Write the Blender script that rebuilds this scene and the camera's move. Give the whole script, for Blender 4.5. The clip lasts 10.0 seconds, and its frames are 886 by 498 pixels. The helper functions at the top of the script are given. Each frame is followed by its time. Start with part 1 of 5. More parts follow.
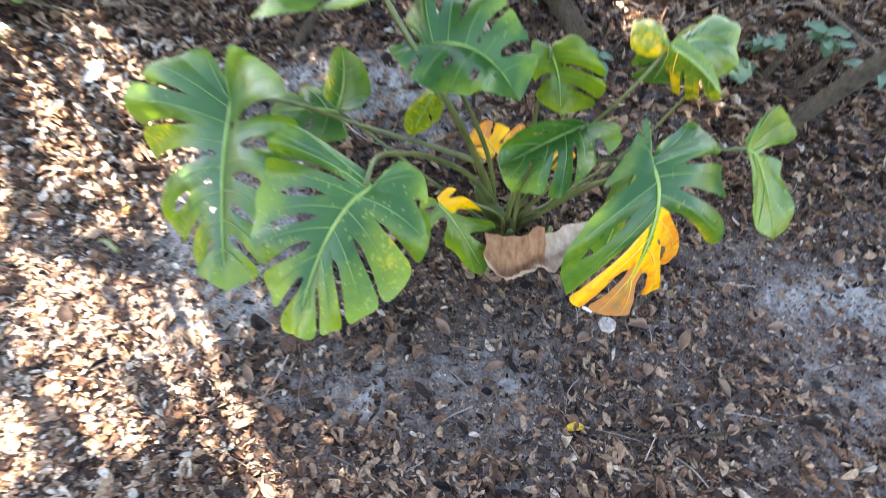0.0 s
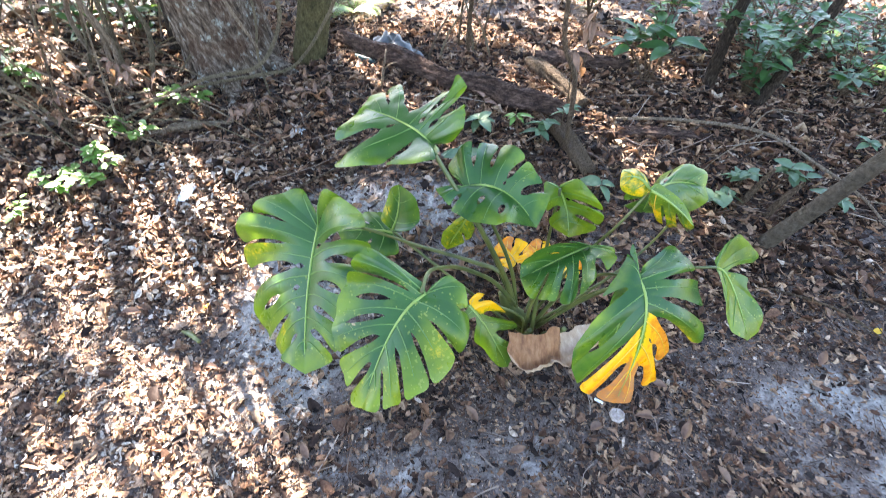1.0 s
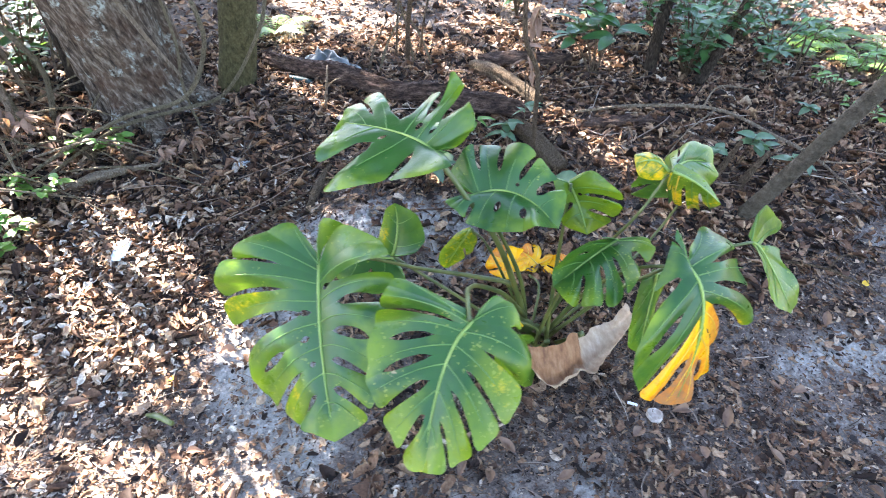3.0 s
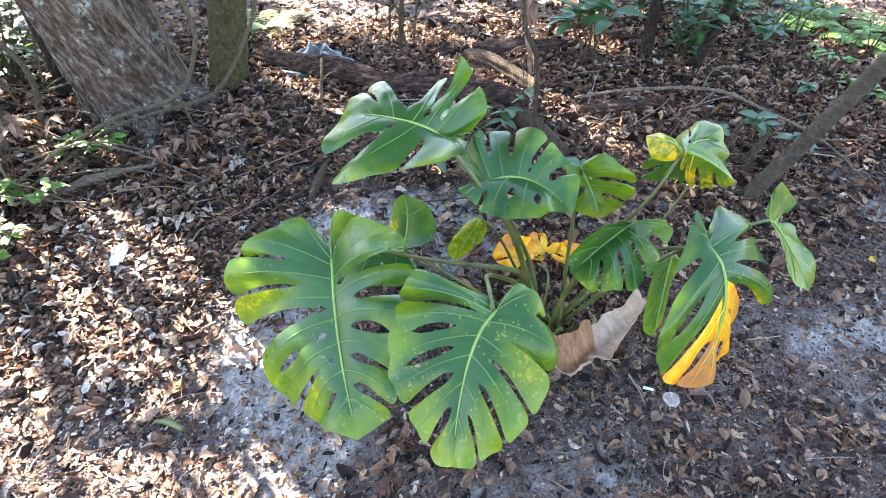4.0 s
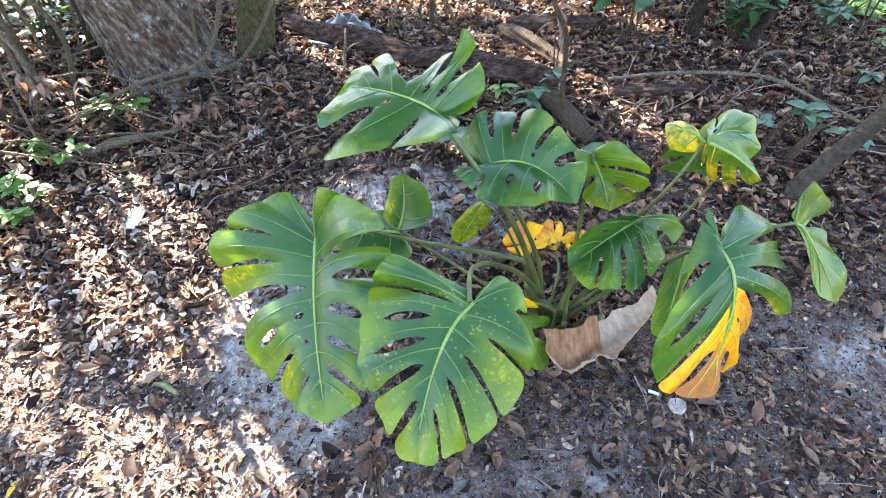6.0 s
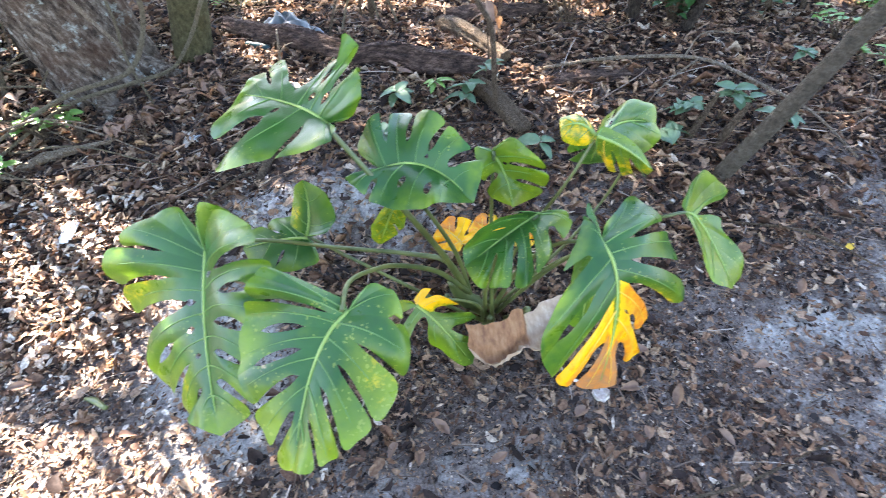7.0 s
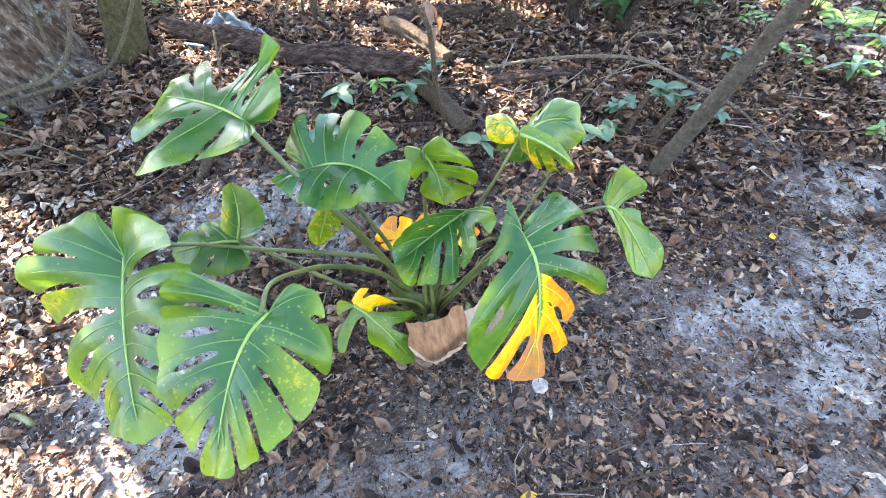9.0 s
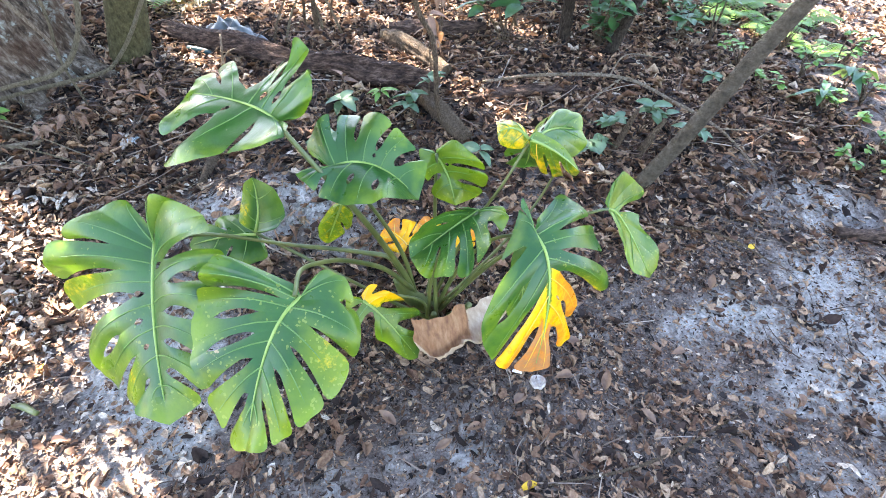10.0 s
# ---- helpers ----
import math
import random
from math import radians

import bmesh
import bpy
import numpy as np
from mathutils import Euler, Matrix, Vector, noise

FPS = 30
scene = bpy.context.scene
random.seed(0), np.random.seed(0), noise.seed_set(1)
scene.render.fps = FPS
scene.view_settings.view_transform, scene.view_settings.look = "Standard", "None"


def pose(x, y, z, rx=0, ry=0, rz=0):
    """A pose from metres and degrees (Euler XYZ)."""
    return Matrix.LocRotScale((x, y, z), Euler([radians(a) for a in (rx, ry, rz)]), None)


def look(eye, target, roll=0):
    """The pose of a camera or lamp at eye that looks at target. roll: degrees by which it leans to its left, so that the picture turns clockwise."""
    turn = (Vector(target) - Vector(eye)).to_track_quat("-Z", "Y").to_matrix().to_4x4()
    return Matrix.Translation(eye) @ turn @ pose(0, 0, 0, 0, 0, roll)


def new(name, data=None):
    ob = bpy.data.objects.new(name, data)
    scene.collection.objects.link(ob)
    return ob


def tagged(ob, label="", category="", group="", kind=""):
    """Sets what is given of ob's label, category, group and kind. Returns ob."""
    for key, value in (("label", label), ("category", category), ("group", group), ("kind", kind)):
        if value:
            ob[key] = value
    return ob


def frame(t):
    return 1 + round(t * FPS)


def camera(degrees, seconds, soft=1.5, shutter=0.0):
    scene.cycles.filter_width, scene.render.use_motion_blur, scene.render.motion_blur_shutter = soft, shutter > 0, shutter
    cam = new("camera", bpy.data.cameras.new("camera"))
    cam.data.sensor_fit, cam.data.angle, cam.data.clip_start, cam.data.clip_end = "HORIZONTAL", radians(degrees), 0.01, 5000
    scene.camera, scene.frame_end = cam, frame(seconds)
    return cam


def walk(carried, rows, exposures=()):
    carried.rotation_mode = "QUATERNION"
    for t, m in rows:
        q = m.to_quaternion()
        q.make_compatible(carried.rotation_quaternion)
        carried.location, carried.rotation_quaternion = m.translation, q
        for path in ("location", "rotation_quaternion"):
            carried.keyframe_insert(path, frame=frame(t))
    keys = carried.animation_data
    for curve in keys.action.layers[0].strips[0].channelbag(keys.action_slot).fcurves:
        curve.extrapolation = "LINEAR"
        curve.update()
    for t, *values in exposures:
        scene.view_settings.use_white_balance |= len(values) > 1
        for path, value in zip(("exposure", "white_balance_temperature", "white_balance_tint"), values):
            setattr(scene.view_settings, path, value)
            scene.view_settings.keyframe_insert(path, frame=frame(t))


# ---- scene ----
cam = camera(82.0, 10.0, soft=0.5, shutter=0.5)
PATH = [
    (0, (-0.023, 0.021, 1.453), (0.045, 1.211, -0.153), 3.4),
    (0.5, (-0.053, -0.103, 1.648), (-0.052, 1.232, 0.159), 2.3),
    (1, (-0.077, -0.166, 1.679), (-0.085, 1.31, 0.329), 1.6),
    (1.5, (-0.073, -0.169, 1.657), (-0.069, 1.345, 0.35), -2.3),
    (2, (-0.079, -0.135, 1.646), (-0.042, 1.364, 0.322), -3.6),
    (2.5, (-0.145, -0.05, 1.573), (0.068, 1.444, 0.26), -1.6),
    (3, (-0.3, -0.018, 1.563), (-0.026, 1.483, 0.27), 0.0),
    (3.2, (-0.358, -0.016, 1.55), (-0.041, 1.491, 0.274), 1.1),
    (4.5, (-0.332, 0.02, 1.529), (-0.051, 1.49, 0.202), -2.7),
    (5, (-0.301, 0.022, 1.514), (-0.069, 1.502, 0.189), -1.6),
    (5.2, (-0.291, 0.024, 1.519), (-0.094, 1.509, 0.193), -1.0),
    (6.3, (-0.174, 0.039, 1.506), (-0.074, 1.479, 0.121), -3.4),
    (6.5, (-0.122, 0.038, 1.51), (-0.047, 1.473, 0.119), -4.4),
    (7, (0.0, 0.025, 1.529), (0.152, 1.443, 0.127), -4.4),
    (7.5, (0.077, 0.014, 1.546), (0.25, 1.422, 0.136), -4.2),
    (8, (0.125, 0.018, 1.541), (0.306, 1.413, 0.119), -4.8),
    (8.5, (0.135, 0.017, 1.544), (0.344, 1.406, 0.12), -4.7),
    (9, (0.084, -0.005, 1.53), (0.364, 1.391, 0.124), -2.3),
    (9.5, (0.0, -0.045, 1.535), (0.358, 1.362, 0.159), 1.2),
    (10, (-0.026, -0.064, 1.545), (0.357, 1.349, 0.182), 1.6),
]
walk(cam, [(t, look(eye, target, roll)) for t, eye, target, roll in PATH], [(0.0, 3.85, 7100, 17), (1.0, 3.85, 6650, 17), (2.5, 3.88, 6500, 17), (4.5, 3.80, 6450, 17), (6.5, 3.86, 6500, 17), (7.5, 4.14, 6500, 17), (8.5, 4.24, 6600, 17), (10.0, 4.18, 6700, 17)])

# ---- light ----
SUN_TO = Vector((-0.40, 0.60, 0.69)).normalized()          # from the ground towards the sun
world = bpy.data.worlds.new("sky")
scene.world = world
world.use_nodes = True
wn = world.node_tree
wn.nodes.clear()
sky = wn.nodes.new("ShaderNodeTexSky")
sky.sky_type, sky.sun_disc = "NISHITA", False
sky.sun_elevation = math.asin(SUN_TO.z)
sky.sun_rotation = math.atan2(SUN_TO.x, SUN_TO.y)
wbg, wout = wn.nodes.new("ShaderNodeBackground"), wn.nodes.new("ShaderNodeOutputWorld")
wbg.inputs["Strength"].default_value = 0.085
wn.links.new(sky.outputs[0], wbg.inputs[0])
wn.links.new(wbg.outputs[0], wout.inputs[0])
sun = new("sun", bpy.data.lights.new("sun", "SUN"))
sun.data.energy, sun.data.angle, sun.data.color = 5.0, radians(0.53), (1.0, 0.94, 0.84)
sun.matrix_world = look(SUN_TO * 30, (0, 0, 0))


# ---- materials ----
class Mat:
    """A small builder for node materials."""

    def __init__(self, name, rough=0.7, spec=0.5):
        self.m = bpy.data.materials.new(name)
        self.m.use_nodes = True
        self.t = self.m.node_tree
        self.b = self.t.nodes["Principled BSDF"]
        self.out = self.t.nodes["Material Output"]
        self.b.inputs["Roughness"].default_value = rough
        self.b.inputs["Specular IOR Level"].default_value = spec
        self.co = self.node("ShaderNodeTexCoord").outputs["Object"]

    def node(self, kind, **kw):
        n = self.t.nodes.new(kind)
        for k, v in kw.items():
            n.inputs[k].default_value = v
        return n

    def link(self, a, b):
        self.t.links.new(a, b)

    def noise(self, scale, detail=4.0, rough=0.55, stretch=None):
        n = self.node("ShaderNodeTexNoise", Scale=scale, Detail=detail, Roughness=rough)
        co = self.co
        if stretch:
            mp = self.node("ShaderNodeMapping")
            mp.inputs["Scale"].default_value = stretch
            self.link(co, mp.inputs[0])
            co = mp.outputs[0]
        self.link(co, n.inputs["Vector"])
        return n.outputs["Fac"]

    def ramp(self, fac, stops):
        n = self.t.nodes.new("ShaderNodeValToRGB")
        e = n.color_ramp.elements
        while len(e) < len(stops):
            e.new(0.5)
        for el, (p, c) in zip(e, stops):
            el.position, el.color = p, (*c, 1) if len(c) == 3 else c
        self.link(fac, n.inputs[0])
        return n.outputs[0]

    def mix(self, fac, a, b, mode="MIX"):
        n = self.t.nodes.new("ShaderNodeMix")
        n.data_type, n.blend_type = "RGBA", mode
        for sock, v in ((n.inputs[0], fac), (n.inputs[6], a), (n.inputs[7], b)):
            if isinstance(v, (float, int)):
                sock.default_value = v
            elif isinstance(v, tuple):
                sock.default_value = (*v, 1)
            else:
                self.link(v, sock)
        return n.outputs[2]

    def math(self, op, a, b=0.0, clamp=False):
        n = self.t.nodes.new("ShaderNodeMath")
        n.operation, n.use_clamp = op, clamp
        for sock, v in ((n.inputs[0], a), (n.inputs[1], b)):
            if isinstance(v, (float, int)):
                sock.default_value = v
            else:
                self.link(v, sock)
        return n.outputs[0]

    def attr(self, name):
        n = self.t.nodes.new("ShaderNodeAttribute")
        n.attribute_name = name
        return n.outputs["Fac"]

    def island(self):
        return self.t.nodes.new("ShaderNodeNewGeometry").outputs["Random Per Island"]

    def random(self):
        return self.t.nodes.new("ShaderNodeObjectInfo").outputs["Random"]

    def color(self, c):
        if isinstance(c, tuple):
            self.b.inputs["Base Color"].default_value = (*c, 1)
        else:
            self.link(c, self.b.inputs["Base Color"])
        self.col = c
        return self

    def bump(self, h, strength=0.4, dist=0.01):
        n = self.node("ShaderNodeBump", Strength=strength, Distance=dist)
        self.link(h, n.inputs["Height"])
        self.link(n.outputs[0], self.b.inputs["Normal"])
        return self

    def thin(self, amount, tint=None):
        """Let light through a thin sheet: a share of translucency."""
        tr, mx = self.t.nodes.new("ShaderNodeBsdfTranslucent"), self.t.nodes.new("ShaderNodeMixShader")
        src = tint if tint is not None else self.col
        if isinstance(src, tuple):
            tr.inputs[0].default_value = (*src, 1)
        else:
            self.link(src, tr.inputs[0])
        mx.inputs[0].default_value = amount
        self.link(self.b.outputs[0], mx.inputs[1])
        self.link(tr.outputs[0], mx.inputs[2])
        self.link(mx.outputs[0], self.out.inputs[0])
        return self


def monstera_material():
    m = Mat("monstera_blade", 0.34, 0.44)
    big, fine = m.noise(7, 3), m.noise(60, 4)
    green = m.mix(m.ramp(big, [(0.3, (0, 0, 0)), (0.7, (1, 1, 1))]), (0.008, 0.056, 0.012), (0.024, 0.092, 0.012))
    green = m.mix(m.math("MULTIPLY", fine, 0.3), green, (0.04, 0.13, 0.020))
    age_glow = m.attr("age_glow")
    # light through margins painted as lime blotches; ageing parts turn lime in blotches too
    edge = m.math("MULTIPLY", m.attr("rim_glow"), m.ramp(m.noise(10, 4, 0.6), [(0.40, (0, 0, 0)), (0.62, (1, 1, 1))]))
    soft = m.math("ADD", m.math("MULTIPLY", age_glow, 2.3), m.math("MULTIPLY", m.math("SUBTRACT", m.noise(17, 5, 0.65), 0.5), 1.0))
    lime = m.mix(m.math("MULTIPLY", m.ramp(soft, [(0.12, (0, 0, 0)), (0.75, (1, 1, 1))]), 0.9), green, (0.135, 0.195, 0.006))
    lime = m.mix(m.math("MULTIPLY", edge, 0.95, True), lime, (0.21, 0.30, 0.003))
    # pale freckles
    vo = m.node("ShaderNodeTexVoronoi", Scale=120.0)
    m.link(m.co, vo.inputs["Vector"])
    spot = m.math("LESS_THAN", vo.outputs["Distance"], m.math("MULTIPLY", m.ramp(m.noise(70, 3), [(0.42, (0, 0, 0)), (0.75, (1, 1, 1))]), 0.62))
    freckle = m.math("MULTIPLY", spot, m.math("GREATER_THAN", m.math("ADD", m.noise(11, 3), m.math("ADD", m.math("MULTIPLY", age_glow, 0.5), m.math("MULTIPLY", m.attr("fleck"), 0.10))), 0.62))
    lime = m.mix(m.math("MULTIPLY", freckle, 0.4), lime, (0.32, 0.36, 0.06))
    # yellow, then orange and tan where the blade is dying, breaking up at the border
    worn = m.math("ADD", age_glow, m.math("MULTIPLY", m.math("SUBTRACT", m.noise(48, 7, 0.75), 0.5), 0.75))
    aged = m.ramp(m.math("ADD", age_glow, m.math("MULTIPLY", m.math("SUBTRACT", m.noise(30, 7, 0.75), 0.5), 0.6)),
                  [(0.20, (0.36, 0.36, 0.012)), (0.45, (0.80, 0.46, 0.002)), (0.67, (0.84, 0.43, 0.002)), (0.77, (0.74, 0.24, 0.008)), (0.90, (0.48, 0.19, 0.05)), (1.0, (0.34, 0.17, 0.08))])
    pick = m.ramp(worn, [(0.31, (0, 0, 0)), (0.44, (1, 1, 1))])
    col = m.mix(pick, lime, aged)
    scar = m.ramp(m.noise(19, 5, 0.6), [(0.715, (0, 0, 0)), (0.735, (1, 1, 1))])
    col = m.mix(m.math("MULTIPLY", scar, 0.8), col, (0.36, 0.27, 0.13))
    m.color(col)
    m.link(m.math("ADD", m.math("MULTIPLY", m.noise(24, 3), 0.22), 0.20), m.b.inputs["Roughness"])
    m.bump(m.math("ADD", m.noise(150, 3), m.math("MULTIPLY", m.noise(26, 3), 2.0)), 0.16, 0.004)
    tint = m.mix(m.math("SUBTRACT", 0.28, m.math("MULTIPLY", pick, 0.25)), col, (0.22, 0.44, 0.010))
    return m.thin(0.21, tint).m


def stem_material(name, a, b, rough=0.45):
    m = Mat(name, rough)
    m.color(m.mix(m.ramp(m.noise(16, 4, stretch=(1, 1, 0.4)), [(0.35, (0, 0, 0)), (0.65, (1, 1, 1))]), a, b))
    return m.bump(m.noise(120), 0.2, 0.002).m


def bark_material(name, dark, mid, pale, lichen=0.0, scale=1.0, slant=0.0, grain_way=(1, 1, 0.36)):
    m = Mat(name, 0.9, 0.2)
    if slant:
        turn = m.node("ShaderNodeMapping")
        turn.inputs["Rotation"].default_value = (0, slant, 0)
        m.link(m.co, turn.inputs[0])
        m.co = turn.outputs[0]
    ridges = m.noise(58 * scale, 7, 0.72, grain_way)
    big, grain = m.noise(4, 4), m.noise(150 * scale, 5, 0.7, grain_way)
    col = m.ramp(ridges, [(0.36, dark), (0.50, mid), (0.66, pale)])
    col = m.mix(m.math("MULTIPLY", big, 0.25), col, mid)
    col = m.mix(0.55, col, m.ramp(grain, [(0.35, (0.35, 0.32, 0.30)), (0.6, (1, 1, 1))]), "MULTIPLY")
    if lichen:
        patch = m.ramp(m.noise(14, 5, 0.6), [(0.67 - lichen * 0.1, (0, 0, 0)), (0.74 - lichen * 0.1, (1, 1, 1))])
        speck = m.ramp(m.noise(75, 4, 0.65), [(0.40, (0, 0, 0)), (0.56, (1, 1, 1))])
        col = m.mix(m.math("MULTIPLY", patch, speck), col, (0.52, 0.55, 0.47))
        rust = m.ramp(m.noise(6, 4, 0.6), [(0.50, (0, 0, 0)), (0.66, (1, 1, 1))])
        col = m.mix(m.math("MULTIPLY", rust, 0.4), col, (0.13, 0.06, 0.03))
    m.color(col)
    return m.bump(m.math("ADD", ridges, m.math("MULTIPLY", m.noise(90 * scale, 5, 0.65), 0.5)), 1.0, 0.05).m


def ground_material():
    m = Mat("forest_soil", 0.95, 0.08)
    soil = m.ramp(m.noise(26, 7, 0.68), [(0.30, (0.018, 0.013, 0.010)), (0.5, (0.142, 0.112, 0.092)), (0.72, (0.36, 0.305, 0.265))])
    crumb = m.ramp(m.noise(130, 5, 0.7), [(0.38, (0.012, 0.009, 0.008)), (0.6, (0.25, 0.205, 0.175))])
    soil = m.mix(0.45, soil, crumb)
    sand = m.ramp(m.noise(55, 7, 0.72), [(0.30, (0.085, 0.079, 0.072)), (0.50, (0.37, 0.345, 0.305)), (0.74, (0.62, 0.585, 0.525))])
    mask = m.math("ADD", m.attr("sand"), m.math("MULTIPLY", m.math("ADD", m.math("MULTIPLY", m.math("SUBTRACT", m.noise(22, 8, 0.8), 0.5), 1.7), m.math("MULTIPLY", m.math("SUBTRACT", m.noise(5.5, 3), 0.53), 1.5)), 1.0))
    m.color(m.mix(m.ramp(mask, [(0.44, (0, 0, 0)), (0.88, (1, 1, 1))]), soil, sand))
    return m.bump(m.math("ADD", m.noise(60, 6, 0.7), m.math("MULTIPLY", m.noise(220, 3), 0.5)), 0.9, 0.015).m


def litter_material(name="dead_leaves", shift=0.0):
    m = Mat(name, 0.72, 0.22)
    r = m.math("ADD", m.island(), shift)
    col = m.ramp(r, [(0.0, (0.009, 0.006, 0.005)), (0.24, (0.045, 0.027, 0.019)), (0.46, (0.145, 0.077, 0.044)), (0.64, (0.285, 0.165, 0.093)), (0.82, (0.39, 0.265, 0.168)), (0.94, (0.50, 0.34, 0.20)), (1.0, (0.62, 0.54, 0.43))])
    blot = m.ramp(m.noise(120, 4), [(0.4, (0.5, 0.44, 0.40)), (0.62, (1, 1, 1))])
    m.color(m.mix(0.8, col, blot, "MULTIPLY"))
    return m.thin(0.14).m


def twig_material():
    m = Mat("dead_twigs", 0.85, 0.2)
    col = m.ramp(m.island(), [(0.0, (0.022, 0.015, 0.011)), (0.45, (0.10, 0.068, 0.048)), (0.8, (0.24, 0.175, 0.13)), (1.0, (0.48, 0.40, 0.32))])
    m.color(m.mix(m.math("MULTIPLY", m.noise(90, 4), 0.6), col, (0.09, 0.062, 0.045)))
    return m.bump(m.noise(200, 4), 0.4, 0.003).m


def plain_leaf(name, a, b, rough=0.35, thin=0.25, tint=(0.25, 0.4, 0.03)):
    m = Mat(name, rough, 0.5)
    col = m.mix(m.ramp(m.noise(28, 5, 0.6), [(0.35, (0, 0, 0)), (0.65, (1, 1, 1))]), a, b)
    col = m.mix(m.math("MULTIPLY", m.random(), 0.5), col, b)
    m.bump(m.noise(140, 4), 0.3, 0.003)
    m.color(col)
    return m.thin(thin, m.mix(0.4, col, tint)).m


def simple(name, a, b, rough=0.7, scale=30.0, bump=0.3, spec=0.4):
    m = Mat(name, rough, spec)
    m.color(m.mix(m.ramp(m.noise(scale, 5), [(0.35, (0, 0, 0)), (0.65, (1, 1, 1))]), a, b))
    return m.bump(m.noise(scale * 3), bump, 0.004).m


def shell_material():
    m = Mat("papery_brown_leaf", 0.6, 0.35)
    fibre = m.noise(13, 6, 0.6, (5, 3, 0.8))
    brown = m.ramp(fibre, [(0.3, (0.15, 0.062, 0.026)), (0.5, (0.27, 0.125, 0.052)), (0.72, (0.38, 0.20, 0.095))])
    pale = m.ramp(fibre, [(0.3, (0.36, 0.24, 0.15)), (0.55, (0.48, 0.35, 0.23)), (0.75, (0.60, 0.48, 0.35))])
    m.color(m.mix(m.ramp(m.math("ADD", m.attr("pale"), m.math("MULTIPLY", m.noise(25, 4), 0.3)), [(0.5, (0, 0, 0)), (0.95, (0.95, 0.95, 0.95))]), brown, pale))
    m.bump(m.noise(120, 4, 0.6, (0.5, 0.5, 2.0)), 0.4, 0.004)
    return m.thin(0.15).m


BLADE = monstera_material()
PETIOLE = stem_material("petiole_skin", (0.045, 0.068, 0.016), (0.115, 0.128, 0.032))
VEIN = stem_material("vein_skin", (0.17, 0.26, 0.045), (0.24, 0.33, 0.075), 0.6)
VEIN_FINE = stem_material("fine_vein_skin", (0.075, 0.17, 0.03), (0.12, 0.22, 0.045), 0.6)
VEIN_AGED = stem_material("aged_vein_skin", (0.72, 0.48, 0.05), (0.62, 0.36, 0.06), 0.5)
OAK_BARK = bark_material("oak_bark", (0.014, 0.010, 0.007), (0.17, 0.125, 0.085), (0.46, 0.395, 0.31), 0.95, 0.8, 0.42)
OLIVE_BARK = bark_material("mossy_bark", (0.060, 0.052, 0.020), (0.125, 0.110, 0.044), (0.19, 0.17, 0.08), 0.0, 0.8, 0.0, (1, 1, 0.7))
VINE = bark_material("vine_bark", (0.11, 0.09, 0.05), (0.25, 0.205, 0.125), (0.38, 0.32, 0.21), 0.0, 3.0)
SAP_BARK = bark_material("smooth_grey_bark", (0.080, 0.064, 0.043), (0.132, 0.108, 0.074), (0.18, 0.152, 0.11), 0.0, 0.5, 0.0, (1, 1, 1.2))
LOG_BARK = bark_material("rotten_log", (0.018, 0.011, 0.008), (0.105, 0.064, 0.045), (0.30, 0.20, 0.145), 0.0, 1.2, 0.0, (0.25, 0.5, 1))
TWIG = bark_material("twig_bark", (0.07, 0.048, 0.028), (0.18, 0.127, 0.078), (0.33, 0.25, 0.165), 0.0, 3.0)
PALE_WOOD = bark_material("bleached_wood", (0.17, 0.125, 0.08), (0.34, 0.265, 0.18), (0.52, 0.43, 0.32), 0.0, 2.5)
DARK_BARK = bark_material("dark_shrub_bark", (0.018, 0.012, 0.008), (0.065, 0.047, 0.031), (0.14, 0.108, 0.075), 0.0, 2.0)
SOIL = ground_material()
LITTER = litter_material()
# Paler copy of the litter: sunlight put into the colour, plus pale specks.
SUN_PALE_CRUMBS = litter_material("leaf_crumbs", 0.30)
DEAD_TWIG = twig_material()
CLOD = simple("sandy_clod", (0.12, 0.098, 0.085), (0.36, 0.315, 0.285), 0.95, 40.0, 0.9, 0.1)
SHRUB_LEAF = plain_leaf("shrub_leaf", (0.016, 0.062, 0.020), (0.040, 0.115, 0.032), 0.38)
BLUE_LEAF = plain_leaf("bluish_leaf", (0.045, 0.10, 0.05), (0.10, 0.17, 0.09), 0.5)
STRAP_LEAF = plain_leaf("strap_leaf", (0.022, 0.075, 0.028), (0.055, 0.135, 0.045), 0.36)
WEED_LEAF = plain_leaf("weed_leaf", (0.07, 0.18, 0.03), (0.15, 0.27, 0.05), 0.45)
FERN_LEAF = plain_leaf("fern_leaf", (0.06, 0.14, 0.018), (0.13, 0.235, 0.035), 0.5, 0.3)
CANOPY_LEAF = plain_leaf("canopy_leaf", (0.03, 0.08, 0.02), (0.07, 0.14, 0.03), 0.45, 0.2)
DRY_LEAF = plain_leaf("dry_leaf", (0.10, 0.055, 0.034), (0.26, 0.155, 0.095), 0.65, 0.2, (0.35, 0.18, 0.06))
YELLOW_LEAF = plain_leaf("yellow_leaf", (0.62, 0.36, 0.012), (0.78, 0.50, 0.03), 0.5, 0.25, (0.8, 0.5, 0.05))
SHELL_LEAF = shell_material()


